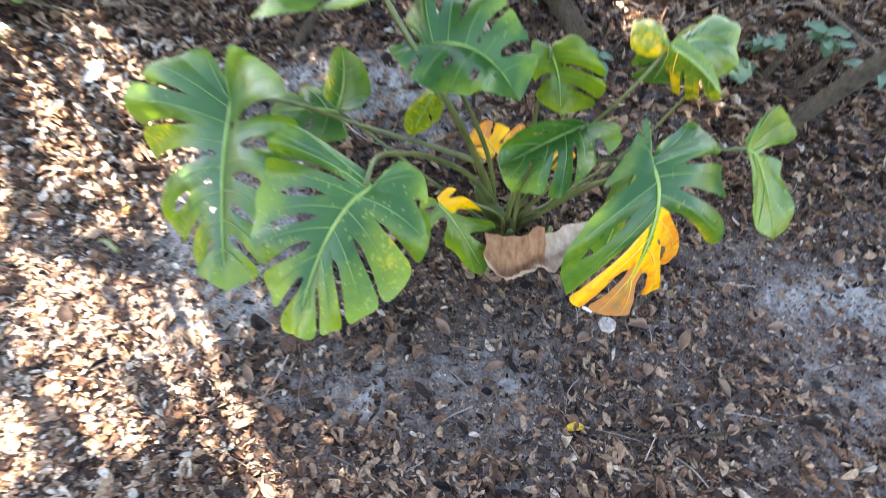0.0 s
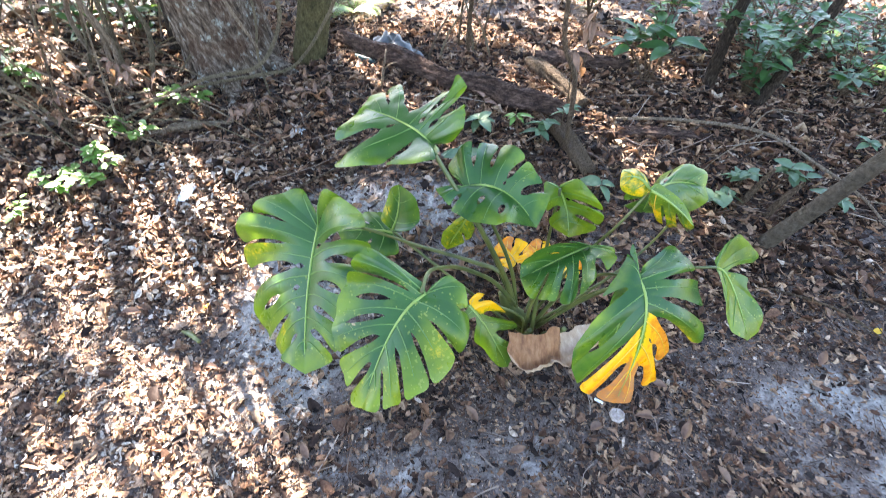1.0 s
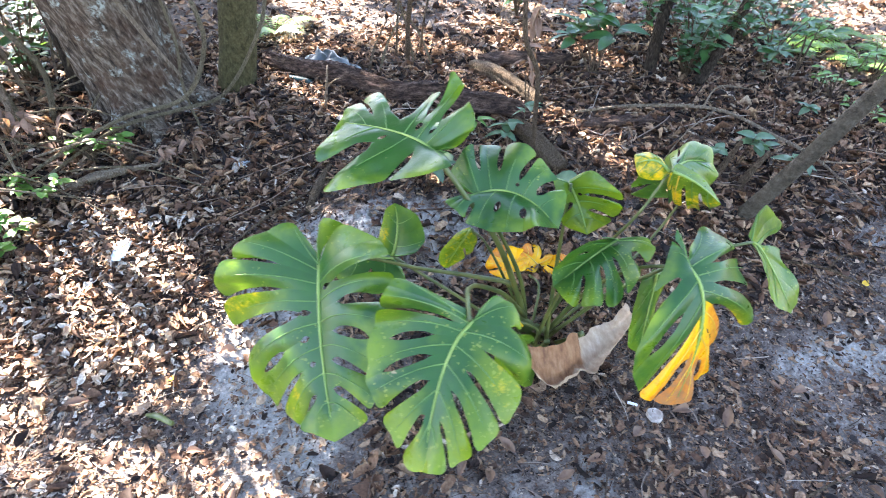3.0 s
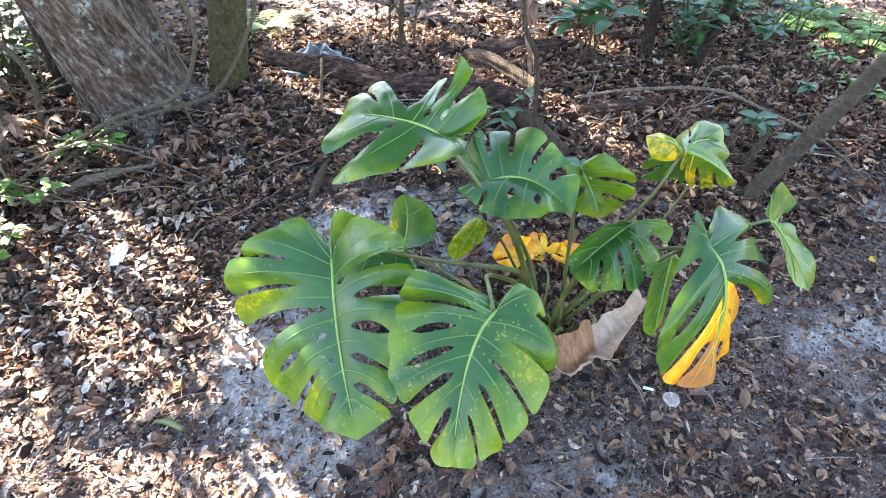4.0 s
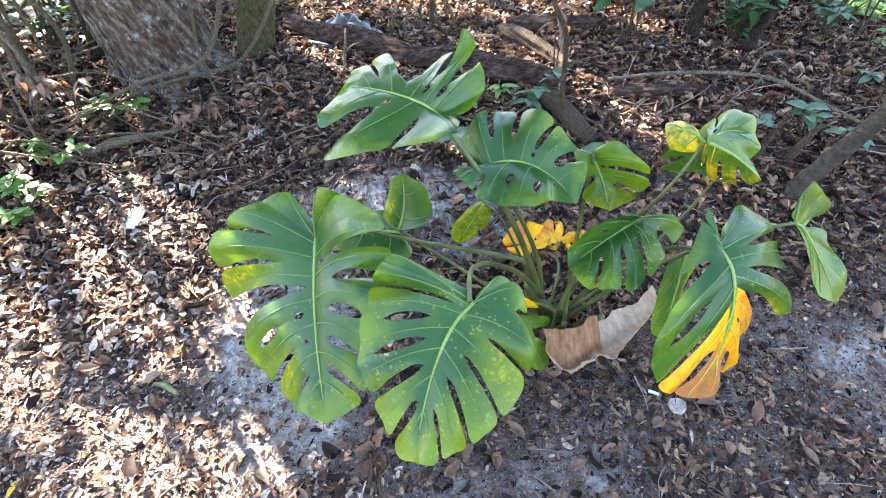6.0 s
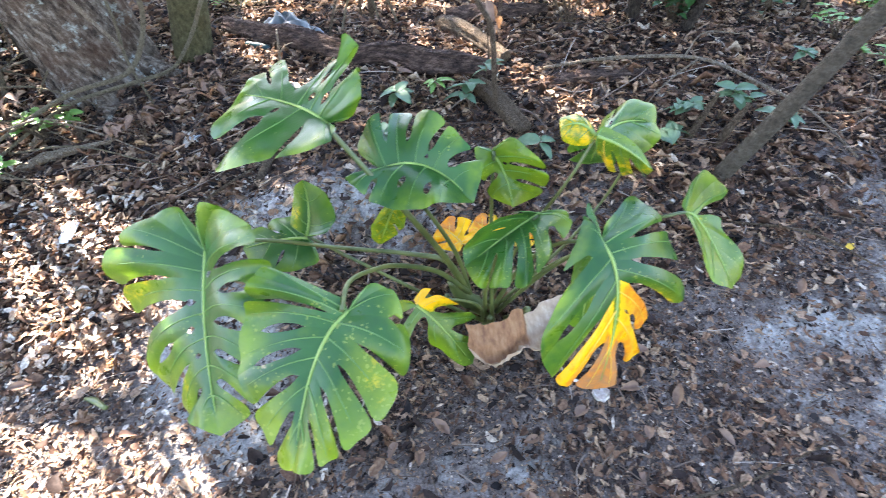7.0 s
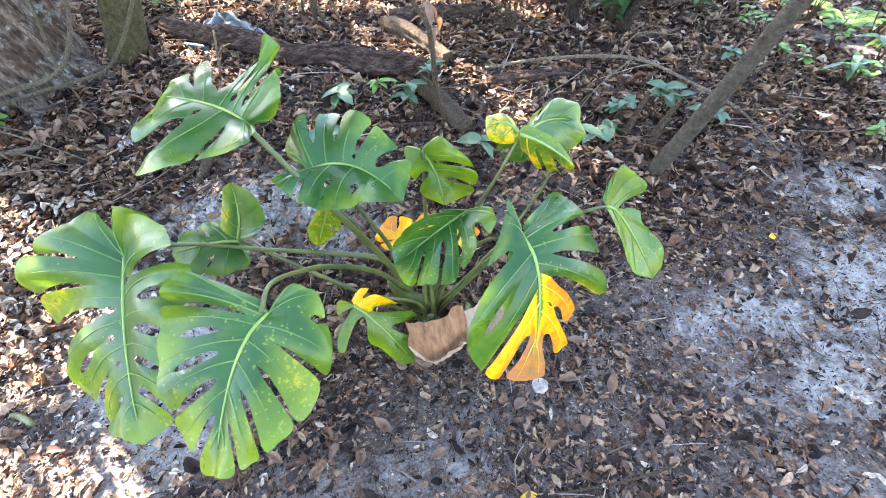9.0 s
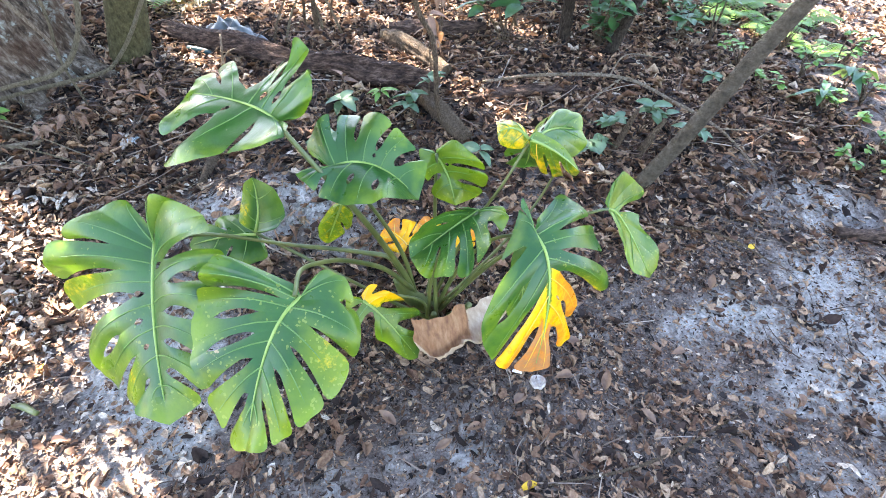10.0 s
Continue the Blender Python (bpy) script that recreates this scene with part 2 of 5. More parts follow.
# ---- helpers for shapes ----
def part(name, data, material, parent=None, label="", smooth=True):
    """Links a mesh, a bmesh or (verts, faces) as one mesh object under a thing or a part."""
    if isinstance(data, bmesh.types.BMesh):
        me = bpy.data.meshes.new(name)
        data.to_mesh(me)
        data.free()
    elif isinstance(data, tuple):
        me = bpy.data.meshes.new(name)
        me.from_pydata(data[0], [], data[1])
    else:
        me = data
    if not me.materials:
        me.materials.append(material)
    if smooth:
        me.polygons.foreach_set("use_smooth", [True] * len(me.polygons))
    ob = new(name, me)
    if parent:
        ob.parent = parent
    if label:
        ob["label"] = label
    return ob


def thing(name, place, label, category, group="", kind=""):
    ob = new(name)
    ob.location = place
    ob.empty_display_size = 0.05
    return tagged(ob, label, category, group, kind)


def spline(points, n):
    """n + 1 points of a smooth curve through the given ones."""
    p = np.array(points, float)
    p = np.vstack([2 * p[0] - p[1], p, 2 * p[-1] - p[-2]])
    out = []
    for x in np.linspace(0, len(p) - 3 - 1e-9, n + 1):
        i, f = int(x), x - int(x)
        a, b, c, d = p[i:i + 4]
        out.append(0.5 * (2 * b + (c - a) * f + (2 * a - 5 * b + 4 * c - d) * f * f + (3 * b - a - 3 * c + d) * f ** 3))
    return np.array(out)


def tube(points, radii, n=16, seg=8, wobble=0.0, flute=0.0, seed=0, caps=True):
    """A tapered, slightly uneven tube along a smooth curve: (verts, faces)."""
    rng = np.random.default_rng(seed)
    c = spline(points, n)
    r = np.interp(np.linspace(0, 1, n + 1), np.linspace(0, 1, len(radii)), radii)
    tan = np.gradient(c, axis=0)
    tan /= np.linalg.norm(tan, axis=1)[:, None] + 1e-12
    side = np.cross(tan[0], (0.31, 0.22, 0.92))
    side /= np.linalg.norm(side)
    verts, faces = [], []
    ph = rng.uniform(0, 6.28, 4)
    for i in range(n + 1):
        side = side - tan[i] * (side @ tan[i])
        side /= np.linalg.norm(side)
        up = np.cross(tan[i], side)
        for k in range(seg):
            a = 2 * math.pi * k / seg
            f = 1 + flute * (0.55 * math.sin(3 * a + ph[0] + 0.4 * i / n) + 0.35 * math.sin(5 * a + ph[1]) + 0.25 * math.sin(9 * a + ph[2]))
            f += wobble * rng.uniform(-1, 1)
            verts.append(tuple(c[i] + r[i] * f * (math.cos(a) * side + math.sin(a) * up)))
    for i in range(n):
        for k in range(seg):
            j = (k + 1) % seg
            faces.append((i * seg + k, i * seg + j, (i + 1) * seg + j, (i + 1) * seg + k))
    if caps:
        faces.append(tuple(range(seg))[::-1])
        faces.append(tuple(n * seg + k for k in range(seg)))
    return verts, faces


def join(*pieces):
    verts, faces = [], []
    for v, f in pieces:
        o = len(verts)
        verts += [tuple(x) for x in v]
        faces += [tuple(i + o for i in q) for q in f]
    return verts, faces


def smooth(a, b, v):
    q = np.clip((v - a) / (b - a), 0, 1)
    return q * q * (3 - 2 * q)


# ---- ground ----
SANDY = [(1.3, 0.84, 0.32, 0.17, 0.95), (1.45, 0.52, 0.28, 0.18, 0.95), (1.05, 0.62, 0.25, 0.15, 0.52), (2.0, 1.22, 0.4, 0.225, 0.77),
         (-0.58, 0.86, 0.24, 0.28, 0.95), (-0.66, 1.15, 0.25, 0.375, 1.45), (-0.66, 1.42, 0.3, 0.2, 0.77), (-0.33, 1.64, 0.425, 0.163, 1.3),
         (0.08, 0.58, 0.375, 0.225, 0.53), (0.88, 0.98, 0.375, 0.2, 0.43), (1.78, 0.8, 0.35, 0.35, 1.0), (-0.28, 0.55, 0.312, 0.175, 0.52),
         (0.05, 1.45, 0.275, 0.15, 0.77), (0.75, 1.45, 0.35, 0.175, 0.43), (1.1, 0.38, 0.312, 0.175, 0.43), (1.85, 1.45, 0.25, 0.15, 0.47),
         (1.35, 0.66, 0.75, 0.45, 0.46), (-1.2, 0.75, 0.5, 0.6, 0.28), (1.8, 0.45, 0.4, 0.3, 1.1), (1.25, 0.25, 0.35, 0.2, 0.6), (4.4, 3.2, 1.2, 0.8, 0.35)]


def sandiness(x, y):
    s = np.zeros_like(x)
    for cx, cy, rx, ry, k in SANDY:
        s = np.maximum(s, k * np.exp(-((x - cx) / rx) ** 2 - ((y - cy) / ry) ** 2))
    return s


def terrain(x, y):
    """Height of the forest floor: level round the plant, then a bank that rises behind it."""
    t = np.clip((y - 0.95 + 0.25 * smooth(0.6, 1.6, x) - 0.12 * smooth(0.2, 0.9, -x)) / 1.55, 0, 1)
    z = 0.10 + 0.38 * (t * t * (3 - 2 * t) * 0.5 + t * 0.5)
    far = np.maximum(y - 2.5, 0)
    z = z + 0.06 * far / (1 + 0.15 * far) - 0.10 * np.clip(x - 1.2, 0, 2.5) * t
    z = z + 0.04 * smooth(0.2, 0.8, -x) * np.exp(-((y - 0.9) / 0.5) ** 2)
    z = z + 0.075 * np.exp(-((x + 0.33) / 0.30) ** 2 - ((y - 1.64) / 0.12) ** 2)
    z = z - 0.05 * np.exp(-((x - 2.18) / 0.16) ** 2 - ((y - 1.12) / 0.10) ** 2)
    z = z + 0.009 * np.sin(5.1 * x + 1.3) * np.sin(4.3 * y + 0.4) + 0.005 * np.sin(13 * x + 4 * y) * np.sin(11 * y - 3 * x + 1)
    return z


def floor_z(x, y):
    return float(terrain(np.array([x], float), np.array([y], float))[0])


def build_ground():
    u = np.linspace(-1, 1, 300)
    spread = 3.0 * u + 400.0 * np.abs(u) ** 15 * np.sign(u)
    gx, gy = np.meshgrid(0.3 + spread, 1.5 + spread)
    z = terrain(gx, gy)
    rng = np.random.default_rng(3)
    grit = rng.normal(0, 1, z.shape)
    grit = (grit + np.roll(grit, 1, 0) + np.roll(grit, 1, 1) + np.roll(grit, 1, (0, 1))) / 4
    s = sandiness(gx, gy)
    z = z + grit * (0.004 + 0.012 * np.exp(-((gx + 0.28) / 0.36) ** 2 - ((gy - 1.62) / 0.18) ** 2))
    n = len(u)
    verts = np.stack([gx, gy, z], -1).reshape(-1, 3)
    i = np.arange(n * n).reshape(n, n)
    faces = np.stack([i[:-1, :-1], i[:-1, 1:], i[1:, 1:], i[1:, :-1]], -1).reshape(-1, 4)
    ob = part("ground", (verts.tolist(), faces.tolist()), SOIL)
    at = ob.data.attributes.new("sand", "FLOAT", "POINT")
    at.data.foreach_set("value", s.ravel().astype(np.float32))
    return tagged(ob, "brown forest soil with patches of pale grey sand", "ground", kind="structure")


build_ground()


# ---- the monstera ----
def blade(J, M, T, sides, seed=0, arch=0.05, ripple=0.011, age_glow0=0.0, fleck=0.3, lift=0.010, pores=None, nc=14, nb=26):
    """A split leaf. J, M, T: base, middle and tip of the midrib. sides: two lists of lobes from base to tip;
    a lobe is (x, y, z of its tip, depth where the slit after it begins, its end, its half width, age).
    A slit that ends before 1 is a hole, at 1 it narrows to the margin, at 2 it widens.
    pores: small holes by the midrib, {(side, lobe before it): (begin, end, half width)}."""
    J, M, T = (np.array(p, float) for p in (J, M, T))
    ctrl = 2 * M - 0.5 * (J + T)
    rng = np.random.default_rng(seed)
    pores = pores or {}

    def rib(s):
        return (1 - s) ** 2 * J + 2 * s * (1 - s) * ctrl + s * s * T

    mean = [np.mean([l[:3] for l in side], axis=0) for side in sides]
    normal = np.cross(T - J, mean[0] - mean[1])
    normal /= np.linalg.norm(normal)
    if normal @ np.array((0, -0.6, 0.8)) < 0:
        normal = -normal
    bm = bmesh.new()
    # Per-vertex colour drivers: yellowing and painted light through the blade, margins, freckles.
    age_l, rim_glow_l, fleck_l = (bm.verts.layers.float.new(n) for n in ("age_glow", "rim_glow", "fleck"))
    veins = []

    def opening(slit, b):
        """Half width of a slit at the depth b, and how far its two lips are free of each other."""
        if slit is None or slit[2] <= 0 or b <= slit[0]:
            return 0.0, 0.0
        d, e, w = slit
        if e < 1:
            x = (2 * b - d - e) / (e - d)
            return w * math.sqrt(max(0.0, 1 - x * x)), 0.0
        x = (b - d) / (1 - d)
        start = math.sqrt(min(1.0, x / 0.22))
        return w * start * (0.80 - 0.42 * x * x if e < 2 else 0.62 + 0.32 * x), x

    for si, side in enumerate(sides):
        n = len(side)
        tips = [np.array(l[:3], float) for l in side]
        margin = [J + 0.10 * (tips[0] - J) + 0.05 * (J - T)]
        for k, p in enumerate(tips):
            margin.append(p)
            if k < n - 1:
                mid = 0.5 * (p + tips[k + 1])
                margin.append(mid + 0.05 * (mid - rib(0.5 * k / n)))
        margin.append(T)
        margin = spline(margin, 2 * n * 24)
        curl = rng.normal(0, 1, (n, 3))

        def edge(a):
            x = np.clip(a / n, 0, 1) * (len(margin) - 1)
            i = min(int(x), len(margin) - 2)
            return margin[i] + (margin[i + 1] - margin[i]) * (x - i)

        def origin(a):
            return 0.88 * max(0.0, (a - 0.8) / (n - 0.8)) ** 1.35

        def at(a, b, h, off=0.0):
            s = origin(a)
            o, e = rib(s), edge(a)
            p = o + (e - o) * b
            w = np.linalg.norm(e - o)
            # the blade swells from the rib, dips along each side vein and droops between two veins
            up = arch * w * 4 * b * (1 - b) + 0.04 * w * b * (0.35 - h * h) * (1 - 0.4 * b) + off
            p = p + normal * up
            p = p - (T - J) * 0.16 * b * (1 - b) * min(1.0, max(a - 0.4, 0) / 1.2)
            q = Vector(p) * 9 + Vector((seed, 0, 0))
            return p + normal * (noise.noise(q) * ripple + noise.noise(q * 2.7) * 0.35 * ripple) * b

        for k, lobe in enumerate(side):
            age_glow = lobe[6] if len(lobe) > 6 else age_glow0
            nxt = side[k + 1][6] if k < n - 1 and len(side[k + 1]) > 6 else age_glow
            before = side[k - 1][3:6] if k else None
            after = lobe[3:6] if k < n - 1 else None
            hole_l, hole_r = pores.get((si, k - 1)), pores.get((si, k))
            open_l = before is not None and before[2] > 0 and before[1] >= 1
            open_r = after is not None and after[2] > 0 and after[1] >= 1
            rows = []
            for i in range(nb + 1):
                b = i / nb
                row = []
                (gl, fl), (gr, fr) = opening(before, b), opening(after, b)
                gl += opening(hole_l, b)[0]
                gr += opening(hole_r, b)[0]
                for j in range(nc + 1):
                    t = 0.35 * j / nc + 0.65 * (0.5 - 0.5 * math.cos(math.pi * j / nc))
                    a = k + gl + (1 - gl - gr) * t
                    h = 2 * t - 1
                    r = 0.0
                    if (h < 0 and open_l) or (h > 0 and open_r):
                        r = (0.12 if age_glow < 0.5 else 0.08) * (1 - (1 - min(1.0, abs(h)) ** 2.5) ** 0.4)
                    off = lift * (curl[k][0] * max(0.0, h) ** 2 * fr * fr + curl[k][1] * max(0.0, -h) ** 2 * fl * fl)
                    off += 0.6 * lift * curl[k][2] * min(fl if k else fr, fr if k < n - 1 else fl) ** 2 * (1 - h * h)
                    v = bm.verts.new(at(a, b * (1 - r), h, off))
                    blend = max(0.0, h) * 0.5
                    x = age_glow0 + (age_glow * (1 - blend) + nxt * blend - age_glow0) * (smooth(0.12, 0.65, b) if age_glow < 0.5 else smooth(-0.1, 0.22, b))
                    v[age_l] = float(x)
                    v[rim_glow_l] = float(smooth(0.40, 1.0, b) * (0.60 + 0.40 * noise.noise(Vector(v.co) * 14)))
                    v[fleck_l] = fleck
                    row.append(v)
                rows.append(row)
            for i in range(nb):
                for j in range(nc):
                    bm.faces.new((rows[i][j], rows[i][j + 1], rows[i + 1][j + 1], rows[i + 1][j]))
            if lobe[5] > 0 or k == 0 or n <= 4:
                line = [at(k + 0.5, b, 0.0) + normal * 0.0009 for b in (0.02, 0.25, 0.5, 0.75, 0.93)]
                veins.append((tube(line, [0.0017, 0.0012, 0.0004], 8, 5, caps=False), age_glow))
    bmesh.ops.remove_doubles(bm, verts=bm.verts, dist=2e-5)
    bad = [f for f in bm.faces if f.calc_area() < 1e-9]
    bmesh.ops.delete(bm, geom=bad, context="FACES")
    bmesh.ops.recalc_face_normals(bm, faces=bm.faces)
    ribline = tube([rib(s) + normal * 0.0012 for s in (0, 0.25, 0.5, 0.75, 0.95)], [0.0046, 0.0034, 0.0022, 0.0009], 16, 6)
    return bm, ribline, veins, normal


def to_local(data, o):
    if isinstance(data, bmesh.types.BMesh):
        bmesh.ops.translate(data, verts=data.verts, vec=-Vector(o))
        return data
    return [tuple(np.array(v) - o) for v in data[0]], data[1]


BASE = np.array((0.21, 1.10, floor_z(0.21, 1.10)))
plant = thing("monstera_plant", BASE, "large monstera plant with split green leaves, some yellowing", "plant")
NO = (1, 1, 0.0)


def add_leaf(label, J, M, T, sides, veins=VEIN, **kw):
    bm, ribline, vein, _ = blade(J, M, T, sides, **kw)
    ob = part("leaf", to_local(bm, BASE), BLADE, plant, label)
    part("midrib", to_local(ribline, BASE), veins, ob)
    for v, age_glow in vein:
        part("lateral_vein", to_local(v, BASE), VEIN_AGED if age_glow > 0.4 else VEIN_FINE, ob)
    return ob


def add_petiole(points, r0=0.011, r1=0.006, label=""):
    r0, r1 = r0 * 0.7, r1 * 0.85
    part("petiole", to_local(tube(points, [r0, (r0 + r1) / 2, r1, r1 * 0.9], 24, 9), BASE), PETIOLE, plant, label)


# leaf over the pale sand, facing up; its lime lobe paints in sun through it
add_leaf("broad dark green leaf with deep slits and one lime lobe", (-0.423, 0.887, 0.779), (-0.433, 0.727, 0.681), (-0.423, 0.57, 0.558),
         [[(-0.477, 0.975, 0.842, *NO), (-0.602, 0.97, 0.808, 0.42, 1, 0.07), (-0.664, 0.93, 0.733, 0.34, 1, 0.11), (-0.672, 0.935, 0.595, 0.18, 2, 0.30, 0.33), (-0.617, 0.794, 0.566, 0.46, 0.80, 0.13, 0.10), (-0.578, 0.739, 0.516, 0.42, 1, 0.11, 0.16), (-0.519, 0.659, 0.528, 0.36, 1, 0.15, 0.3), (-0.462, 0.599, 0.558, 0.5, 1, 0.06, 0.16)],
          [(-0.397, 0.907, 0.891, 0.05, 1, 0.16, 0.16), (-0.323, 0.852, 0.896, *NO, 0.16), (-0.263, 0.767, 0.891, 0.30, 2, 0.26, 0.10), (-0.26, 0.771, 0.814, 0.38, 1, 0.20), (-0.3, 0.704, 0.768, 0.30, 0.86, 0.17), (-0.33, 0.659, 0.699, 0.28, 1, 0.18), (-0.33, 0.603, 0.646, 0.26, 1, 0.22, 0.1), (-0.364, 0.577, 0.597, 0.5, 1, 0.05, 0.18)]], seed=1, arch=0.09, age_glow0=0.02, fleck=0.25, lift=0.016, pores={(0, 3): (0.10, 0.19, 0.14), (0, 4): (0.12, 0.22, 0.13), (1, 2): (0.10, 0.20, 0.16), (0, 5): (0.14, 0.22, 0.12)})
# front leaf
add_leaf("broad freckled green leaf with yellowing lobe ends", (-0.118, 0.644, 0.795), (-0.193, 0.57, 0.744), (-0.254, 0.444, 0.62),
         [[(-0.245, 0.721, 0.859, *NO), (-0.291, 0.688, 0.855, 0.16, 1, 0.12), (-0.312, 0.676, 0.792, 0.30, 0.74, 0.15), (-0.334, 0.63, 0.726, 0.26, 0.78, 0.20), (-0.335, 0.579, 0.699, 0.26, 1, 0.20, 0.05), (-0.306, 0.512, 0.648, 0.34, 1, 0.24, 0.22), (-0.278, 0.462, 0.602, 0.5, 1, 0.06, 0.26)],
          [(-0.069, 0.675, 0.826, *NO), (-0.026, 0.661, 0.8, 0.84, 1, 0.12), (-0.018, 0.555, 0.749, 0.42, 1, 0.07, 0.04), (-0.066, 0.501, 0.675, 0.32, 1, 0.12, 0.30), (-0.127, 0.451, 0.674, 0.30, 1, 0.15, 0.12), (-0.186, 0.429, 0.656, 0.38, 1, 0.13, 0.24), (-0.23, 0.433, 0.629, 0.5, 1, 0.05, 0.26)]], seed=2, arch=0.08, age_glow0=0.03, fleck=1.0, lift=0.014, pores={})
# tall back leaf with curled lobes
add_leaf("tall pale-sheened green leaf with curled lobes", (-0.124, 1.057, 0.947), (-0.204, 1.137, 0.965), (-0.346, 1.277, 0.937),
         [[(-0.067, 1.043, 0.96, *NO), (-0.037, 1.016, 1.021, *NO), (-0.042, 1.069, 1.068, 0.42, 2, 0.2), (-0.035, 1.182, 1.07, 0.40, 2, 0.34), (-0.088, 1.265, 1.01, 0.30, 2, 0.44), (-0.234, 1.366, 0.966, 0.45, 1, 0.10), (-0.321, 1.332, 0.947, 0.6, 1, 0.1)],
          [(-0.096, 0.963, 0.98, *NO), (-0.12, 0.927, 0.972, 0.30, 1, 0.06), (-0.395, 1.053, 0.864, 0.36, 2, 0.30), (-0.416, 1.183, 0.906, 0.6, 1, 0.1)]], seed=3, arch=0.07, ripple=0.018, fleck=0.1, lift=0.012, pores={(0, 2): (0.16, 0.38, 0.16), (0, 3): (0.14, 0.26, 0.18), (1, 2): (0.14, 0.26, 0.06)})
# middle leaf, rib lying across
add_leaf("bluish green split leaf lying level", (-0.026, 1.041, 0.82), (0.086, 1.022, 0.821), (0.182, 0.954, 0.747),
         [[(-0.075, 1.116, 0.834, *NO), (-0.033, 1.131, 0.906, 0.42, 2, 0.17), (0.045, 1.188, 0.886, 0.40, 1, 0.14), (0.114, 1.096, 0.913, 0.34, 1, 0.15), (0.179, 1.047, 0.879, 0.28, 1, 0.22), (0.216, 1.014, 0.802, 0.6, 1, 0.08)],
          [(-0.104, 1.007, 0.84, *NO), (-0.088, 0.971, 0.83, 0.60, 1, 0.14), (-0.04, 0.942, 0.797, 0.35, 0.60, 0.12), (0.022, 0.898, 0.805, 0.42, 0.72, 0.13), (0.094, 0.883, 0.823, 0.30, 0.52, 0.12)]], seed=4, arch=0.08, fleck=0.2, lift=0.012, pores={(0, 3): (0.16, 0.24, 0.1)})
# lime leaf behind it; the lime paints in light shining through
add_leaf("lime green hanging leaf seen against the light", (0.261, 1.101, 0.785), (0.291, 1.069, 0.722), (0.294, 1, 0.676),
         [[(0.303, 1.076, 0.836, *NO), (0.359, 0.992, 0.811, 0.24, 1, 0.15, 0.24), (0.39, 1.02, 0.732, 0.30, 1, 0.14, 0.24), (0.379, 1.059, 0.652, 0.36, 1, 0.05, 0.24)],
          [(0.22, 1.114, 0.797, *NO), (0.212, 1.042, 0.766, 0.30, 2, 0.18, 0.24), (0.25, 1.059, 0.67, 0.5, 1, 0.1, 0.24)]], seed=5, arch=0.10, age_glow0=0.22, fleck=0.1, lift=0.02, pores={(0, 1): (0.08, 0.18, 0.12)})
# small leaf over the stems
add_leaf("smaller freckled green leaf with finger lobes", (0.333, 0.912, 0.722), (0.255, 0.884, 0.7), (0.134, 0.828, 0.666),
         [[(0.257, 0.882, 0.756, 0.34, 1, 0.08), (0.175, 0.856, 0.746, 0.36, 1, 0.07), (0.135, 0.849, 0.695, 0.45, 1, 0.04)],
          [(0.374, 0.864, 0.763, *NO), (0.372, 0.81, 0.767, 0.55, 2, 0.20, 0.16), (0.292, 0.741, 0.716, 0.30, 1, 0.17, 0.12), (0.248, 0.727, 0.685, 0.34, 1, 0.17), (0.191, 0.724, 0.695, 0.38, 1, 0.12), (0.145, 0.764, 0.671, 0.5, 1, 0.05, 0.06)]], seed=6, arch=0.08, age_glow0=0.03, fleck=1.0, lift=0.012, pores={})
# drooping leaf whose tip has turned
add_leaf("drooping green leaf with bright yellow and orange tip", (0.407, 0.738, 0.78), (0.421, 0.645, 0.692), (0.397, 0.588, 0.437),
         [[(0.388, 0.78, 0.849, 0.4, 1, 0.05), (0.375, 0.755, 0.804, 0.45, 1, 0.12), (0.253, 0.614, 0.65, 0.34, 0.78, 0.14), (0.274, 0.589, 0.538, 0.30, 2, 0.15), (0.307, 0.58, 0.497, 0.32, 2, 0.30, 0.66), (0.361, 0.587, 0.453, 0.30, 1, 0.05, 0.92)],
          [(0.527, 0.872, 0.769, *NO), (0.572, 0.801, 0.766, 0.34, 2, 0.20), (0.604, 0.764, 0.709, 0.24, 2, 0.16), (0.61, 0.678, 0.606, 0.20, 2, 0.30), (0.547, 0.697, 0.502, 0.36, 2, 0.28, 0.76), (0.51, 0.648, 0.439, 0.32, 2, 0.32, 0.68), (0.417, 0.584, 0.444, 0.5, 1, 0.04, 0.92)]], seed=7, arch=0.06, age_glow0=0.03, fleck=0.3, lift=0.014, pores={(1, 4): (0.2, 0.3, 0.06)})
# twisted end leaf
add_leaf("narrow twisted yellow-green leaf at the end of its stalk", (0.645, 0.82, 0.743), (0.702, 0.805, 0.69), (0.753, 0.705, 0.58),
         [[(0.664, 0.86, 0.78, *NO, 0.18), (0.712, 0.892, 0.798, *NO, 0.18), (0.803, 0.90, 0.71, 0.12, 2, 0.30, 0.08), (0.752, 0.81, 0.685, *NO, 0.14), (0.80, 0.775, 0.605, *NO, 0.16), (0.785, 0.73, 0.578, *NO, 0.22)],
          [(0.645, 0.80, 0.725, *NO), (0.672, 0.75, 0.67, *NO, 0.24), (0.70, 0.705, 0.612, *NO, 0.24)]], seed=8, arch=0.04, ripple=0.016, age_glow0=0.26)
